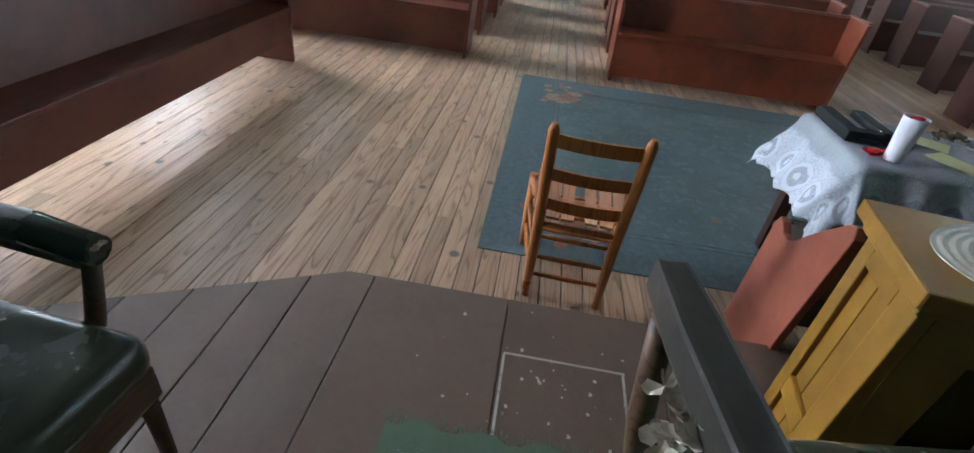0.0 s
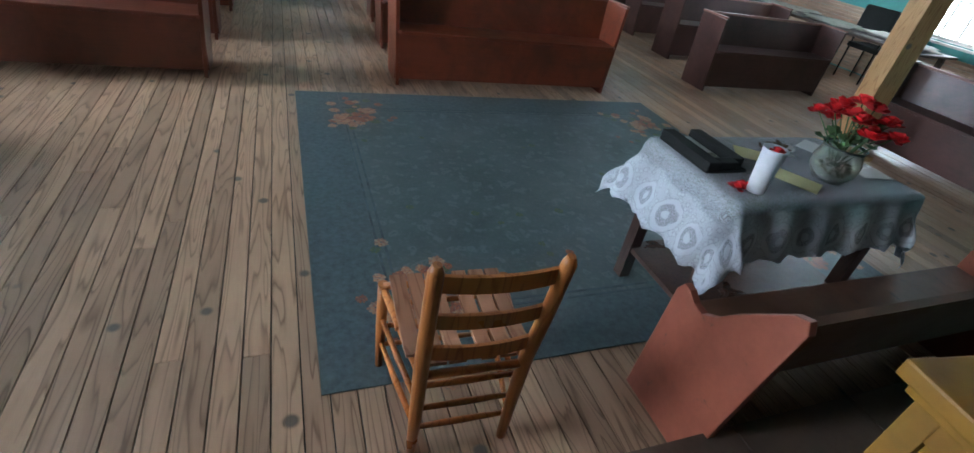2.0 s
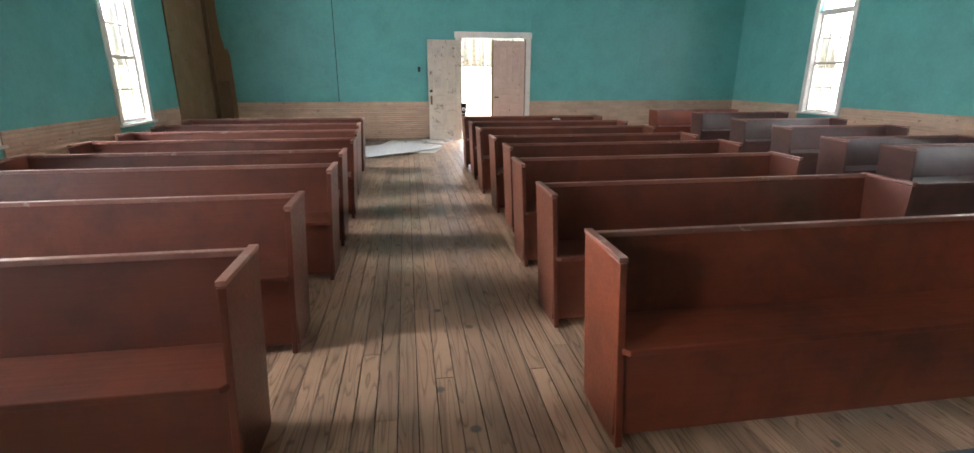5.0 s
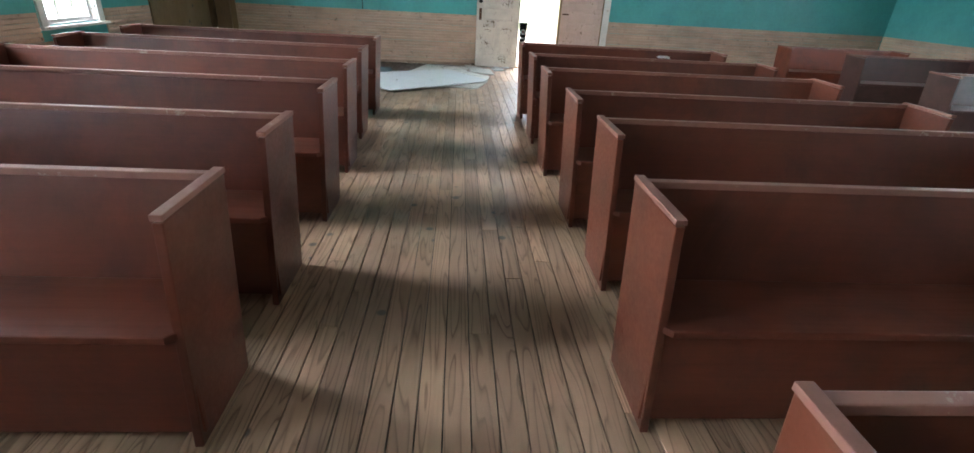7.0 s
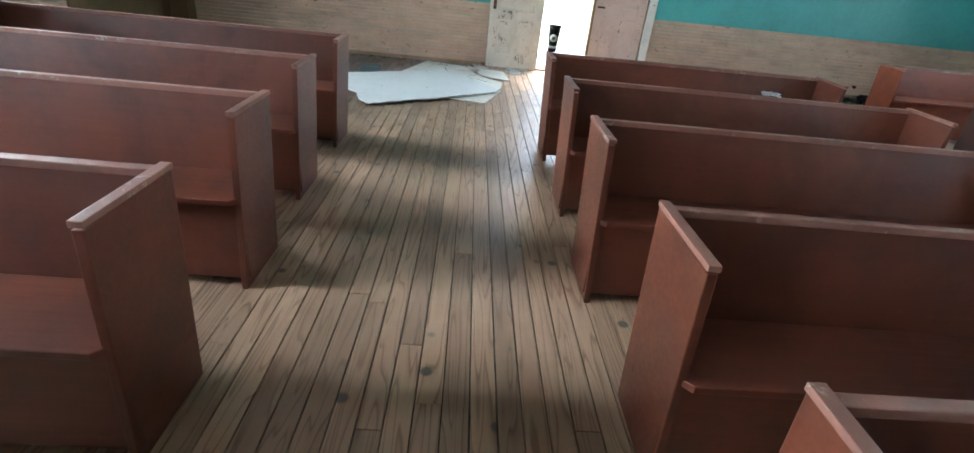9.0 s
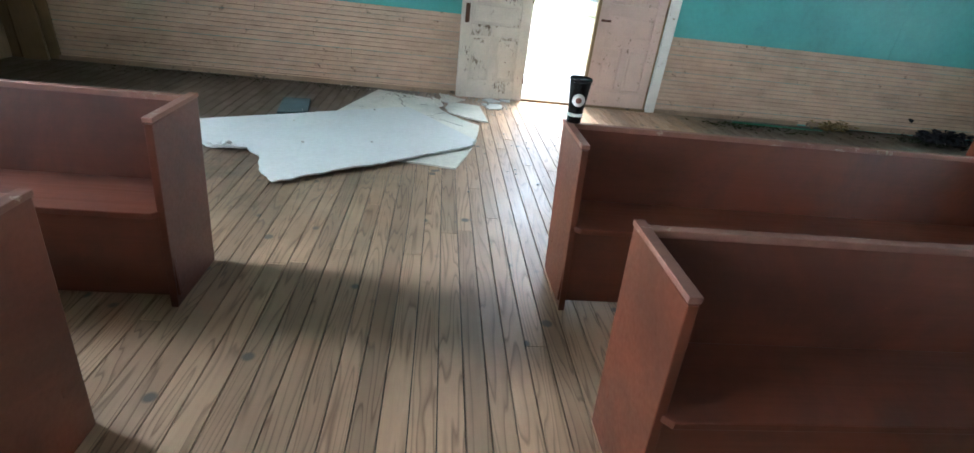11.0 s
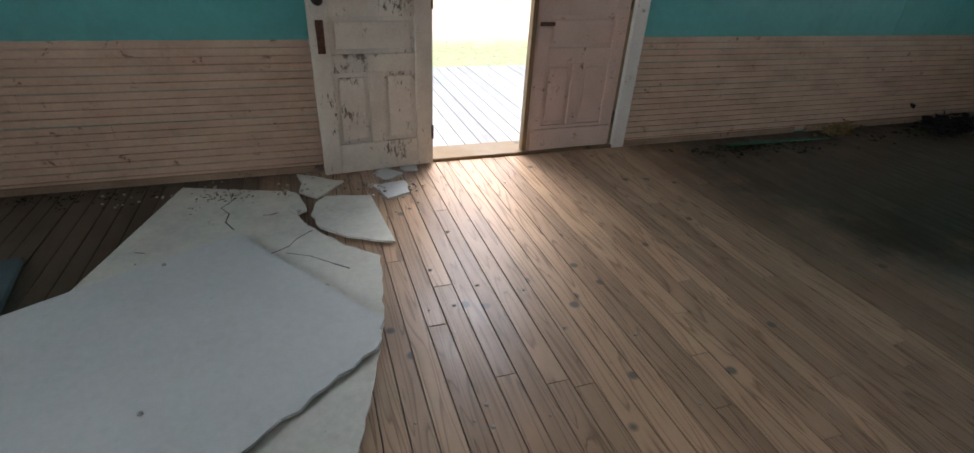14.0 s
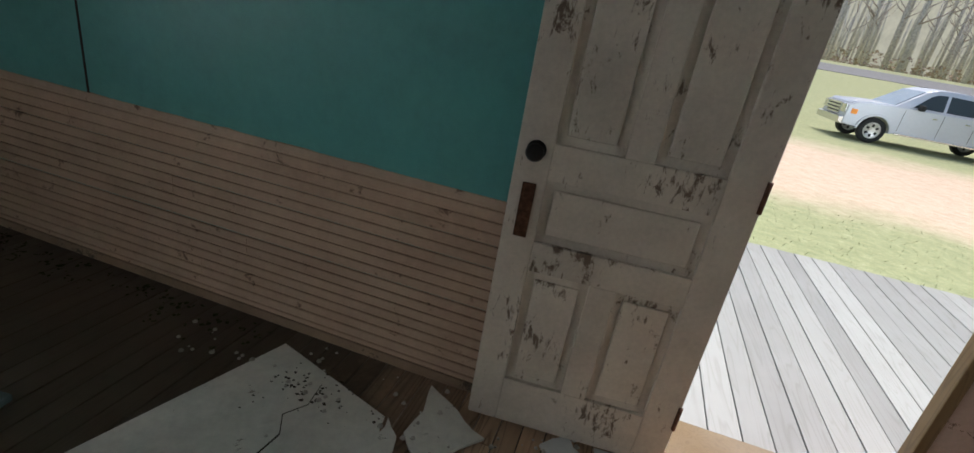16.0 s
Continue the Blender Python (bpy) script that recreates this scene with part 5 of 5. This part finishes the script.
slab("plasterboard_piece", [(0.64, 15.43), (0.85, 15.45), (0.85, 15.27), (0.70, 15.22)], 0.002, 0.013, M_GYP, "small square plasterboard scrap", 14, (), 0.010)
slab("plasterboard_piece", [(0.66, 15.60), (0.76, 15.69), (0.86, 15.57), (0.72, 15.50)], 0.003, 0.013, M_GYP, "small plasterboard scrap by the door", 15, (), 0.012)
slab("plasterboard_piece", [(0.86, 15.68), (0.98, 15.69), (0.97, 15.60), (0.88, 15.62)], 0.003, 0.013, M_GYP, "small plasterboard scrap by the door", 16, (), 0.008)
ck_ = bmesh.new()
for pts in ([(-0.22, 15.50), (-0.20, 15.38), (-0.25, 15.30), (-0.20, 15.22), (-0.21, 15.12), (-0.16, 15.02)], [(0.24, 14.92), (0.16, 14.85), (0.12, 14.78), (0.02, 14.72)], [(-0.02, 15.16), (0.02, 15.15), (0.06, 15.17)], [(0.10, 14.72), (0.22, 14.66), (0.33, 14.56), (0.40, 14.50)], [(-0.60, 14.9), (-0.55, 14.88)]):
    for p0, p1 in zip(pts, pts[1:]):
        dd = Vector((p1[1] - p0[1], p0[0] - p1[0])).normalized() * rng.uniform(0.0012, 0.0035)
        prism(ck_, [(p0[0] - dd.x, p0[1] - dd.y), (p1[0] - dd.x, p1[1] - dd.y), (p1[0] + dd.x, p1[1] + dd.y), (p0[0] + dd.x, p0[1] + dd.y)], "z", 0.0138, 0.0152)
for k in range(90):
    x, y, r_ = -0.22 + rng.gauss(0, 0.13), 15.46 + rng.gauss(0, 0.07), rng.uniform(0.002, 0.009)
    if y < 15.68 - (x + 0.5) * 0.31 - 0.03 and y > 15.2 and x > -0.42:
        prism(ck_, [(x + r_ * rng.uniform(0.5, 1.4) * math.cos(i), y + r_ * rng.uniform(0.4, 1.0) * math.sin(i)) for i in range(6)], "z", 0.0139, 0.0153)
part("cracks", ck_, M_MUD, bpy.data.objects["plasterboard_slab"], "dark cracks and mould specks")
M_CRUMB = painted("plaster_crumbs", (0.5, 0.48, 0.42), 0.9, (0.1, 0.08, 0.05), 0.1, 0.4)
bm = bmesh.new()
for k in range(240):
    if k < 90:
        x, y = rng.gauss(0.75, 0.12), rng.gauss(15.4, 0.18)
    elif k < 160:
        x, y = rng.uniform(-0.9, 0.9), rng.uniform(15.3, 15.72)
    else:
        x, y = rng.gauss(0.1, 0.7), rng.gauss(14.2, 0.8)
    if y > 15.72:
        continue
    r_ = rng.uniform(0.003, 0.013)
    if 12.9 < y < 15.1 and x < 0.7 and k % 6:
        continue
    lathe(bm, [(0, 0), (r_, 0.0), (r_ * 0.7, r_ * 0.6), (0, r_ * 0.8)], x, y, 5, pose(0, 0, 0.001 if x > 0.7 or y > 15.55 or y < 13.2 else 0.045))
tagged(part("plaster_crumbs", bm, M_CRUMB), "scattered plaster crumbs on the floorboards", "debris", "", "stuff")
tr_ = bmesh.new()
for k in range(3):
    petals(tr_, -1.38 + k * 0.05, 13.42 + k * 0.03, 0.05, 0.05, 5, 800 + k)
tagged(part("torn_paper", tr_, M_GYP), "torn paper curl at the sheet's corner", "paper")
M_SLATE = painted("blue_grey_board", (0.10, 0.15, 0.16), 0.7, (0.05, 0.06, 0.06), 0.05, 0.3)
tagged(part("painted_offcut", prism(bmesh.new(), [(-1.32, 14.93), (-1.07, 14.96), (-1.00, 14.52), (-1.24, 14.44)], "z", 0.001, 0.03, 0.004), M_SLATE), "blue-grey painted board offcut on the floor", "board")

# cup on the last pew
lastx, lasty = PR[7]
ck = thing("travel_cup", pose(lastx + 0.035, lasty - 0.04, PEW_H + 0.0125), "tall black travel cup with a white emblem on the pew end", "cup")
M_BLKP, M_WHP = plain("black_plastic", (0.006, 0.007, 0.007), 0.25), plain("white_print", (0.7, 0.68, 0.62), 0.5, 0, 0.05)
part("cup_body", lathe(bmesh.new(), [(0, 0), (0.030, 0), (0.032, 0.005), (0.0345, 0.06), (0.046, 0.175), (0.046, 0.18), (0, 0.18)], seg=32), M_BLKP, ck)
part("lid", lathe(bmesh.new(), [(0, 0.180), (0.049, 0.180), (0.0495, 0.192), (0.046, 0.195), (0.043, 0.188), (0, 0.187)], seg=32), M_BLKP, ck)
part("white_band", lathe(bmesh.new(), [(0.0335, 0.030), (0.0345, 0.030), (0.0355, 0.044), (0.0345, 0.044)], seg=32), M_WHP, ck)
em = bmesh.new()
lathe(em, [(0.0, 0.004), (0.027, 0.004), (0.028, 0.0)], seg=24, m=pose(-0.006, -0.0408, 0.105, 96, 0, -8))
part("emblem", em, M_WHP, ck, "round white emblem")
em = bmesh.new()
lathe(em, [(0.0, 0.0055), (0.013, 0.0055), (0.014, 0.003)], seg=16, m=pose(-0.006, -0.0408, 0.105, 96, 0, -8))
part("emblem_centre", em, plain("brown_print", (0.18, 0.06, 0.03), 0.5), ck)
rl = thing("white_cloth_scrap", pose(1.98, 11.10, PEW_H + 0.01), "crumpled white scrap on the pew rail", "scrap")
bm = bmesh.new()
for k in range(5):
    petals(bm, k * 0.02, 0, 0.004, 0.04, 4, 900 + k)
part("scrap", bm, M_PAGE, rl)

# litter along the entrance wall
M_MOSS = painted("dark_moss_litter", (0.035, 0.045, 0.015), 0.95, (0.08, 0.06, 0.03), 0.1, 0.5, 80, 0.6)
bm = bmesh.new()
for k in range(330):
    q = rng.random()
    x = 3.9 + rng.gauss(0, 0.32) if q < 0.5 else (6.1 + rng.gauss(0, 0.3) if q < 0.8 else rng.uniform(3.2, 7.5))
    y = min(15.70, 15.58 - abs(rng.gauss(0, 0.12)))
    petals(bm, min(x, 7.7), y, 0.003, rng.uniform(0.015, 0.05), 2, 1000 + k, 0.4)
tagged(part("leaf_litter", bm, M_MOSS), "dark mossy leaf litter along the wall foot", "debris", "", "stuff")
tagged(part("green_stick", tube(bmesh.new(), [(3.62, 15.53, 0.03), (4.75, 15.50, 0.028)], 0.011, 8), plain("green_plastic", (0.02, 0.14, 0.08), 0.5)), "thin green stick lying by the wall", "stick")
bm = bmesh.new()
for k in range(110):
    petals(bm, 4.95 + rng.gauss(0, 0.10), 15.60 + rng.gauss(0, 0.03), 0.008 + abs(rng.gauss(0, 0.05)), 0.05, 2, 1500 + k, 0.5)
tagged(part("straw_heap", bm, plain("straw", (0.26, 0.19, 0.08), 0.9, 0, 0.4)), "heap of dry straw against the wall foot", "debris", "", "stuff")
bm = bmesh.new()
for k in range(120):
    petals(bm, 6.3 + rng.gauss(0, 0.16), min(15.68, 15.48 + rng.gauss(0, 0.09)), 0.01 + abs(rng.gauss(0, 0.05)), 0.09, 2, 2600 + k, 0.6)
tagged(part("rag_heap", bm, plain("black_rags", (0.012, 0.011, 0.014), 0.9, 0, 0.4)), "dark heap of rags against the wall foot", "debris", "", "stuff")
bm = bmesh.new()
for k in range(200):
    petals(bm, rng.uniform(-3.4, -0.6), 15.70 - abs(rng.gauss(0, 0.10)), 0.003, rng.uniform(0.008, 0.03), 2, 2000 + k, 0.4)
tagged(part("wall_debris", bm, M_MOSS), "dark dusty debris along the wall foot", "debris", "", "stuff")

# ---- outside ----
M_GRASS, nt, b_ = nodes_of("grass_and_sand")
v, _ = coords(nt, rand=False)
n1, n2 = noise_tex(nt, v, 0.35, 6, 0.65), noise_tex(nt, v, 7.0, 6, 0.75)
grass = ramp(nt, n2, [(0.3, (0.22, 0.25, 0.12)), (0.6, (0.33, 0.34, 0.18)), (0.75, (0.46, 0.42, 0.28))])
sand = ramp(nt, n2, [(0.3, (0.46, 0.34, 0.24)), (0.7, (0.62, 0.50, 0.38))])
sep = nt.nodes.new("ShaderNodeSeparateXYZ")
nt.links.new(v, sep.inputs[0])
wob = nt.nodes.new("ShaderNodeMath")
wob.operation = "MULTIPLY_ADD"
nt.links.new(n1, wob.inputs[0])
wob.inputs[1].default_value = 6.0
nt.links.new(sep.outputs["Y"], wob.inputs[2])
mr = nt.nodes.new("ShaderNodeMapRange")
mr.inputs[1].default_value, mr.inputs[2].default_value = 0.0, 60.0
nt.links.new(wob.outputs[0], mr.inputs[0])
band = ramp(nt, mr.outputs[0], [(0.405, (0, 0, 0)), (0.44, (1, 1, 1)), (0.53, (1, 1, 1)), (0.57, (0, 0, 0))])
nt.links.new(mix(nt, band, grass, sand), b_.inputs["Base Color"])
b_.inputs["Roughness"].default_value = 0.95
bump(nt, b_, n2, 0.5, 0.05)
def lie(y):
    """Height of the ground, which climbs to the road."""
    return -0.35 if y < 36 else (-0.35 + (y - 36) * 0.0963 if y < 60.5 else min(2.6, 2.01 + (y - 60.5) * 0.0963))


gb_ = bmesh.new()
rows_ = [[gb_.verts.new((x, y, lie(y))) for x in (-600, -60, 0, 60, 600)] for y in (-400, 0, 19.5, 24, 30, 36, 60.5, 66.6, 120, 1200)]
for ra, rb in zip(rows_, rows_[1:]):
    for k in range(4):
        gb_.faces.new((ra[k], ra[k + 1], rb[k + 1], rb[k]))
structure("ground", gb_, M_GRASS, "mown grass with a bare sandy drive", "ground")
M_ASPH = plain("pale_asphalt", (0.16, 0.16, 0.165), 0.9, 0, 0.2, 4)
rd = structure("road", boxm(-200, -3, -0.03, 200, 3, 0.03), M_ASPH, "grey asphalt country road", "road")
rd.matrix_basis = pose(20, 60.5, 2.01, 5.5, 0, 0)
bm = bmesh.new()
r2 = random.Random(77)
for k in range(1800):
    x, y = r2.uniform(-1.5, 9), 18.85 + r2.random() ** 1.6 * 3.4
    h, a_ = r2.uniform(0.015, 0.045), r2.uniform(0, math.tau)
    dx, dy = math.cos(a_) * 0.006, math.sin(a_) * 0.006
    l = (r2.uniform(-0.04, 0.04), r2.uniform(-0.04, 0.04))
    bm.faces.new([bm.verts.new(p_) for p_ in ((x - dx, y - dy, lie(y) - 0.005), (x + dx, y + dy, lie(y) - 0.005), (x + l[0], y + l[1], lie(y) + h))])
tagged(part("grass_tufts", bm, plain("grass_blades", (0.30, 0.31, 0.17), 0.9, 0, 0.4)), "short dry grass beside the porch", "grass", "", "stuff")

# porch
M_DECK = planked("grey_porch_boards", (0.235, 0.235, 0.23), (0.28, 0.283, 0.285), "y", 0.75, False, 0.1, 6, (0.2, 0.18, 0.16), 0.3)
porch = structure("porch_floor", boxm(-3.0, YF + WT + 0.002, -0.36, 7.0, 18.76, -0.05), M_SUB, "weathered grey porch of wide boards", "porch")
x, pm = -3.0, {}
r2 = random.Random(9)
while x < 6.85:
    w = r2.choice((0.135, 0.14, 0.145))
    if w not in pm:
        pm[w] = mesh_of("plank", boxm(0.002, 0, -0.03, w - 0.004, 2.82, 0, 0.003), M_DECK)
    part("plank", pm[w], M_DECK, porch, at=pose(x, YF + WT + 0.065, -0.018 + r2.uniform(-0.002, 0.002)))
    x += w

# pickup truck, parked
M_SILV = plain("silver_car_paint", (0.46, 0.49, 0.55), 0.26, 0.35, 0.05)
M_TYRE, M_RIM, M_CHROME, M_AMB, M_TAIL = plain("tyre_rubber", (0.02, 0.02, 0.02), 0.85), plain("alloy", (0.5, 0.5, 0.5), 0.35, 0.8), plain("chrome_trim", (0.6, 0.6, 0.6), 0.15, 0.9), plain("amber_lens", (0.8, 0.25, 0.03), 0.2), plain("red_lens", (0.5, 0.02, 0.02), 0.2)
M_TINT, nt, b_ = nodes_of("tinted_glass")
b_.inputs["Base Color"].default_value, b_.inputs["Roughness"].default_value = (0.03, 0.04, 0.045, 1), 0.05
# sky's reflection painted into the windscreen as a pale blue-grey colour
M_SCREEN = plain("windscreen_painted_sky", (0.24, 0.30, 0.34), 0.04, 0.5, 0.05)
tk = thing("pickup_truck", pose(7.92, 33.45, -0.35, 0, 0, 3), "silver crew-cab pickup truck parked on the grass", "truck")
# local x runs from nose (-) to tail (+), the front axle at 0; the near side is y = 0
def tbody(pts, y0, y1, bevel=0.03):
    return prism(bmesh.new(), pts, "y", y0, y1, bevel)


def wheel_arch(cx, r_, n=10):
    return [(cx + r_ * math.cos(math.pi * k / n), 0.40 + r_ * math.sin(math.pi * k / n)) for k in range(n, -1, -1)]


low = [(-0.95, 0.45), (-0.52, 0.42)] + wheel_arch(0, 0.47) + [(0.52, 0.42), (3.16, 0.42)] + wheel_arch(3.68, 0.47) + [(4.2, 0.45), (4.85, 0.50), (4.87, 1.30), (2.80, 1.33), (2.74, 1.27), (0.62, 1.27), (0.36, 1.26), (-0.72, 1.18), (-0.92, 1.06)]
part("body", tbody(low, 0.0, 1.98), M_SILV, tk)
cab = [(0.36, 1.25), (1.10, 1.80), (1.42, 1.92), (1.9, 1.95), (2.45, 1.93), (2.66, 1.84), (2.78, 1.25)]
def narrowed(bm):
    """Leans the cab's sides inwards towards the roof."""
    for v_ in bm.verts:
        v_.co.y = 0.99 + (v_.co.y - 0.99) * (1 - 0.24 * max(0.0, v_.co.z - 1.2))
    return bm


part("cab", narrowed(prism(bmesh.new(), cab, "y", 0.05, 1.93, 0.04)), M_SILV, tk)
part("side_window", narrowed(prism(bmesh.new(), [(0.86, 1.31), (1.26, 1.70), (1.42, 1.78), (1.70, 1.80), (1.70, 1.31)], "y", 0.038, 0.09)), M_TINT, tk)
part("side_window", narrowed(prism(bmesh.new(), [(1.79, 1.31), (1.79, 1.80), (2.40, 1.78), (2.52, 1.70), (2.60, 1.31)], "y", 0.038, 0.09)), M_TINT, tk)
part("windscreen", narrowed(prism(bmesh.new(), [(0.34, 1.265), (1.08, 1.815), (1.12, 1.79), (0.42, 1.26)], "y", 0.16, 1.82)), M_SCREEN, tk)
for cx_ in (0.0, 3.68):
    lip = wheel_arch(cx_, 0.53) + wheel_arch(cx_, 0.46)[::-1]
    part("wheel_arch_lip", prism(bmesh.new(), lip, "y", -0.035, 0.06, 0.012), M_SILV, tk)
part("bonnet", tbody([(-0.85, 1.13), (-0.78, 1.20), (0.0, 1.27), (0.48, 1.29), (0.48, 1.20), (-0.85, 1.08)], 0.12, 1.86, 0.02), M_SILV, tk)
part("bumper", tbody([(-1.08, 0.46), (-1.10, 0.66), (-0.93, 0.70), (-0.90, 0.44)], 0.02, 1.96, 0.03), M_CHROME, tk, "chrome front bumper")
part("grille", boxm(-0.985, 0.46, 0.72, -0.90, 1.52, 1.09, 0.015), M_CHROME, tk)
for k in range(3):
    part("grille_bar", boxm(-1.0, 0.52, 0.77 + k * 0.105, -0.975, 1.46, 0.81 + k * 0.105, 0.008), M_TYRE, bpy.data.objects["grille"])
for y in (0.06, 1.56):
    part("headlight", boxm(-0.985, y, 0.80, -0.78, y + 0.36, 1.08, 0.03), M_CHROME, tk, "clear headlight")
part("indicator", boxm(-0.80, -0.012, 0.80, -0.62, 0.02, 0.96, 0.01), M_AMB, tk, "amber side lamp")
part("tail_light", boxm(4.76, -0.01, 0.95, 4.885, 0.10, 1.25, 0.01), M_TAIL, tk, "red tail light")
part("bed_rail", boxm(2.78, 0.02, 1.30, 4.85, 1.96, 1.33, 0.01), M_TYRE, tk, "dark bed rim")
part("running_board", boxm(0.62, -0.06, 0.40, 3.0, 0.02, 0.46, 0.01), M_CHROME, tk)
part("mirror", cushion(0.98, -0.20, 1.24, 1.10, 0.06, 1.42, 0.03), M_TYRE, tk)
for x in (1.60, 2.52):
    part("door_handle", boxm(x - 0.14, -0.02, 1.06, x, 0.012, 1.10, 0.008), M_CHROME, tk)
for x in (0.66, 1.76, 2.66):
    part("door_gap", boxm(x, -0.004, 0.52, x + 0.012, 0.01, 1.19), M_TYRE, tk)
for x in (0.0, 3.68):
    for y in (0.0, 1.74):
        wl = part("wheel", lathe(bmesh.new(), [(0.26, 0.0), (0.36, 0.0), (0.40, 0.04), (0.40, 0.20), (0.36, 0.24), (0.26, 0.24)], seg=28, m=pose(x, y + 0.24, 0.40, 90)), M_TYRE, tk)
        rm = lathe(bmesh.new(), [(0, 0.22), (0.05, 0.235), (0.22, 0.20), (0.262, 0.235), (0.262, 0.0)], seg=28, m=pose(x, y + 0.24, 0.40, 90))
        part("rim", rm, M_RIM, wl)
        for k in range(6):
            part("rim_hole", boxm(-0.035, 0.11, 0.216, 0.035, 0.20, 0.228), M_TYRE, wl, at=pose(x, y + 0.24, 0.40, 90) @ pose(0, 0, 0, 0, 0, 60 * k))

# woods beyond the road
M_BARK = plain("pale_grey_bark", (0.52, 0.48, 0.43), 0.9, 0, 0.35, 6)
M_TWIG = plain("bare_twigs", (0.36, 0.30, 0.25), 0.9, 0, 0.3)
M_BRUSH = plain("brown_undergrowth", (0.36, 0.28, 0.21), 0.95, 0, 0.4, 2)
r2 = random.Random(21)
tb_, tw_ = bmesh.new(), bmesh.new()
for k in range(260):
    x, y = r2.uniform(-45, 75), r2.uniform(68, 100)
    h, r_ = r2.uniform(11, 19), r2.uniform(0.10, 0.26)
    lx, ly = r2.uniform(-0.8, 0.8), r2.uniform(-0.8, 0.8)
    tube(tb_, [(x, y, 2.2), (x + lx * 0.3, y + ly * 0.3, 2.2 + h * 0.35), (x + lx, y + ly, 2.2 + h)], [r_, r_ * 0.75, r_ * 0.15], 7)
    for j in range(9):
        f = r2.uniform(0.3, 0.95)
        a_, l = r2.uniform(0, math.tau), r2.uniform(1.0, 3.2) * (1.15 - f)+0.6
        bx_, by_, bz_ = x + lx * f, y + ly * f, 2.2 + h * f
        tube(tw_, [(bx_, by_, bz_), (bx_ + math.cos(a_) * l * 0.6, by_ + math.sin(a_) * l * 0.6, bz_ + l * 0.4), (bx_ + math.cos(a_) * l, by_ + math.sin(a_) * l, bz_ + l * 0.9)], [r_ * 0.3, r_ * 0.2, 0.01], 4)
tagged(part("far_woods", tb_, M_BARK), "bare pale tree trunks of far woods", "woods", "", "stuff")
tagged(part("far_branches", tw_, M_TWIG), "bare thin branches of the far woods", "woods", "", "stuff")
bm = bmesh.new()
for k in range(3800):
    x, y = r2.uniform(-45, 75), r2.uniform(67, 88)
    petals(bm, x, y, lie(y) + 0.05 + r2.random() ** 2 * 1.3, r2.uniform(0.15, 0.4), 2, 5000 + k, 0.9)
tagged(part("undergrowth", bm, M_BRUSH), "brown leafless undergrowth before the woods", "woods", "", "stuff")
bm = bmesh.new()
for k in range(380):
    x, y = r2.uniform(-80, 120), r2.uniform(100, 128)
    h, r_ = r2.uniform(9, 17), r2.uniform(0.12, 0.3)
    tube(bm, [(x, y, 2.4), (x + r2.uniform(-0.5, 0.5), y, 2.4 + h * 0.5), (x + r2.uniform(-1, 1), y, 2.4 + h)], [r_, r_ * 0.8, r_ * 0.3], 5)
# paler than the nearer bark: distance haze painted into the colour
tagged(part("far_tree_line", bm, plain("bark_painted_haze", (0.62, 0.58, 0.50), 0.95, 0, 0.25, 1)), "leafless far tree line with haze painted into its bark", "woods", "", "stuff")
# far board glows softly; haze and brightness are put into its colour
M_FARW = plain("glowing_woods_board", (0.42, 0.40, 0.33), 0.95, 0, 0.25, 0.4)
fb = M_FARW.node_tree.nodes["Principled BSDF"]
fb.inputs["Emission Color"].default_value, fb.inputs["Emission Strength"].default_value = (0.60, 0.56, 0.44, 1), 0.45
tagged(structure("backdrop", boxm(-300, 134, -1, 300, 134.5, 19), M_FARW, "glowing board painted as hazy pale woods in the distance", "backdrop"), kind="structure")

# ---- floorboards ----
r2 = random.Random(14)
x, pm = XL, {}
far = bmesh.new()
while x < XR - 0.02:
    w = min(r2.choice((0.088, 0.092, 0.096)), XR - x)
    y = YB + r2.uniform(-2.5, 0)
    while y < YF:
        ln_ = r2.choice((2.4, 3.0, 3.6, 4.2))
        y0, y1 = max(y, YB), min(y + ln_, YF - 0.001)
        if y1 - y0 > 0.05:
            dz = r2.uniform(-0.0012, 0.0006)
            if -1.35 < x < 2.75 and y1 > 0.6:
                key = (round(w, 3), round(y1 - y0, 2))
                if key not in pm:
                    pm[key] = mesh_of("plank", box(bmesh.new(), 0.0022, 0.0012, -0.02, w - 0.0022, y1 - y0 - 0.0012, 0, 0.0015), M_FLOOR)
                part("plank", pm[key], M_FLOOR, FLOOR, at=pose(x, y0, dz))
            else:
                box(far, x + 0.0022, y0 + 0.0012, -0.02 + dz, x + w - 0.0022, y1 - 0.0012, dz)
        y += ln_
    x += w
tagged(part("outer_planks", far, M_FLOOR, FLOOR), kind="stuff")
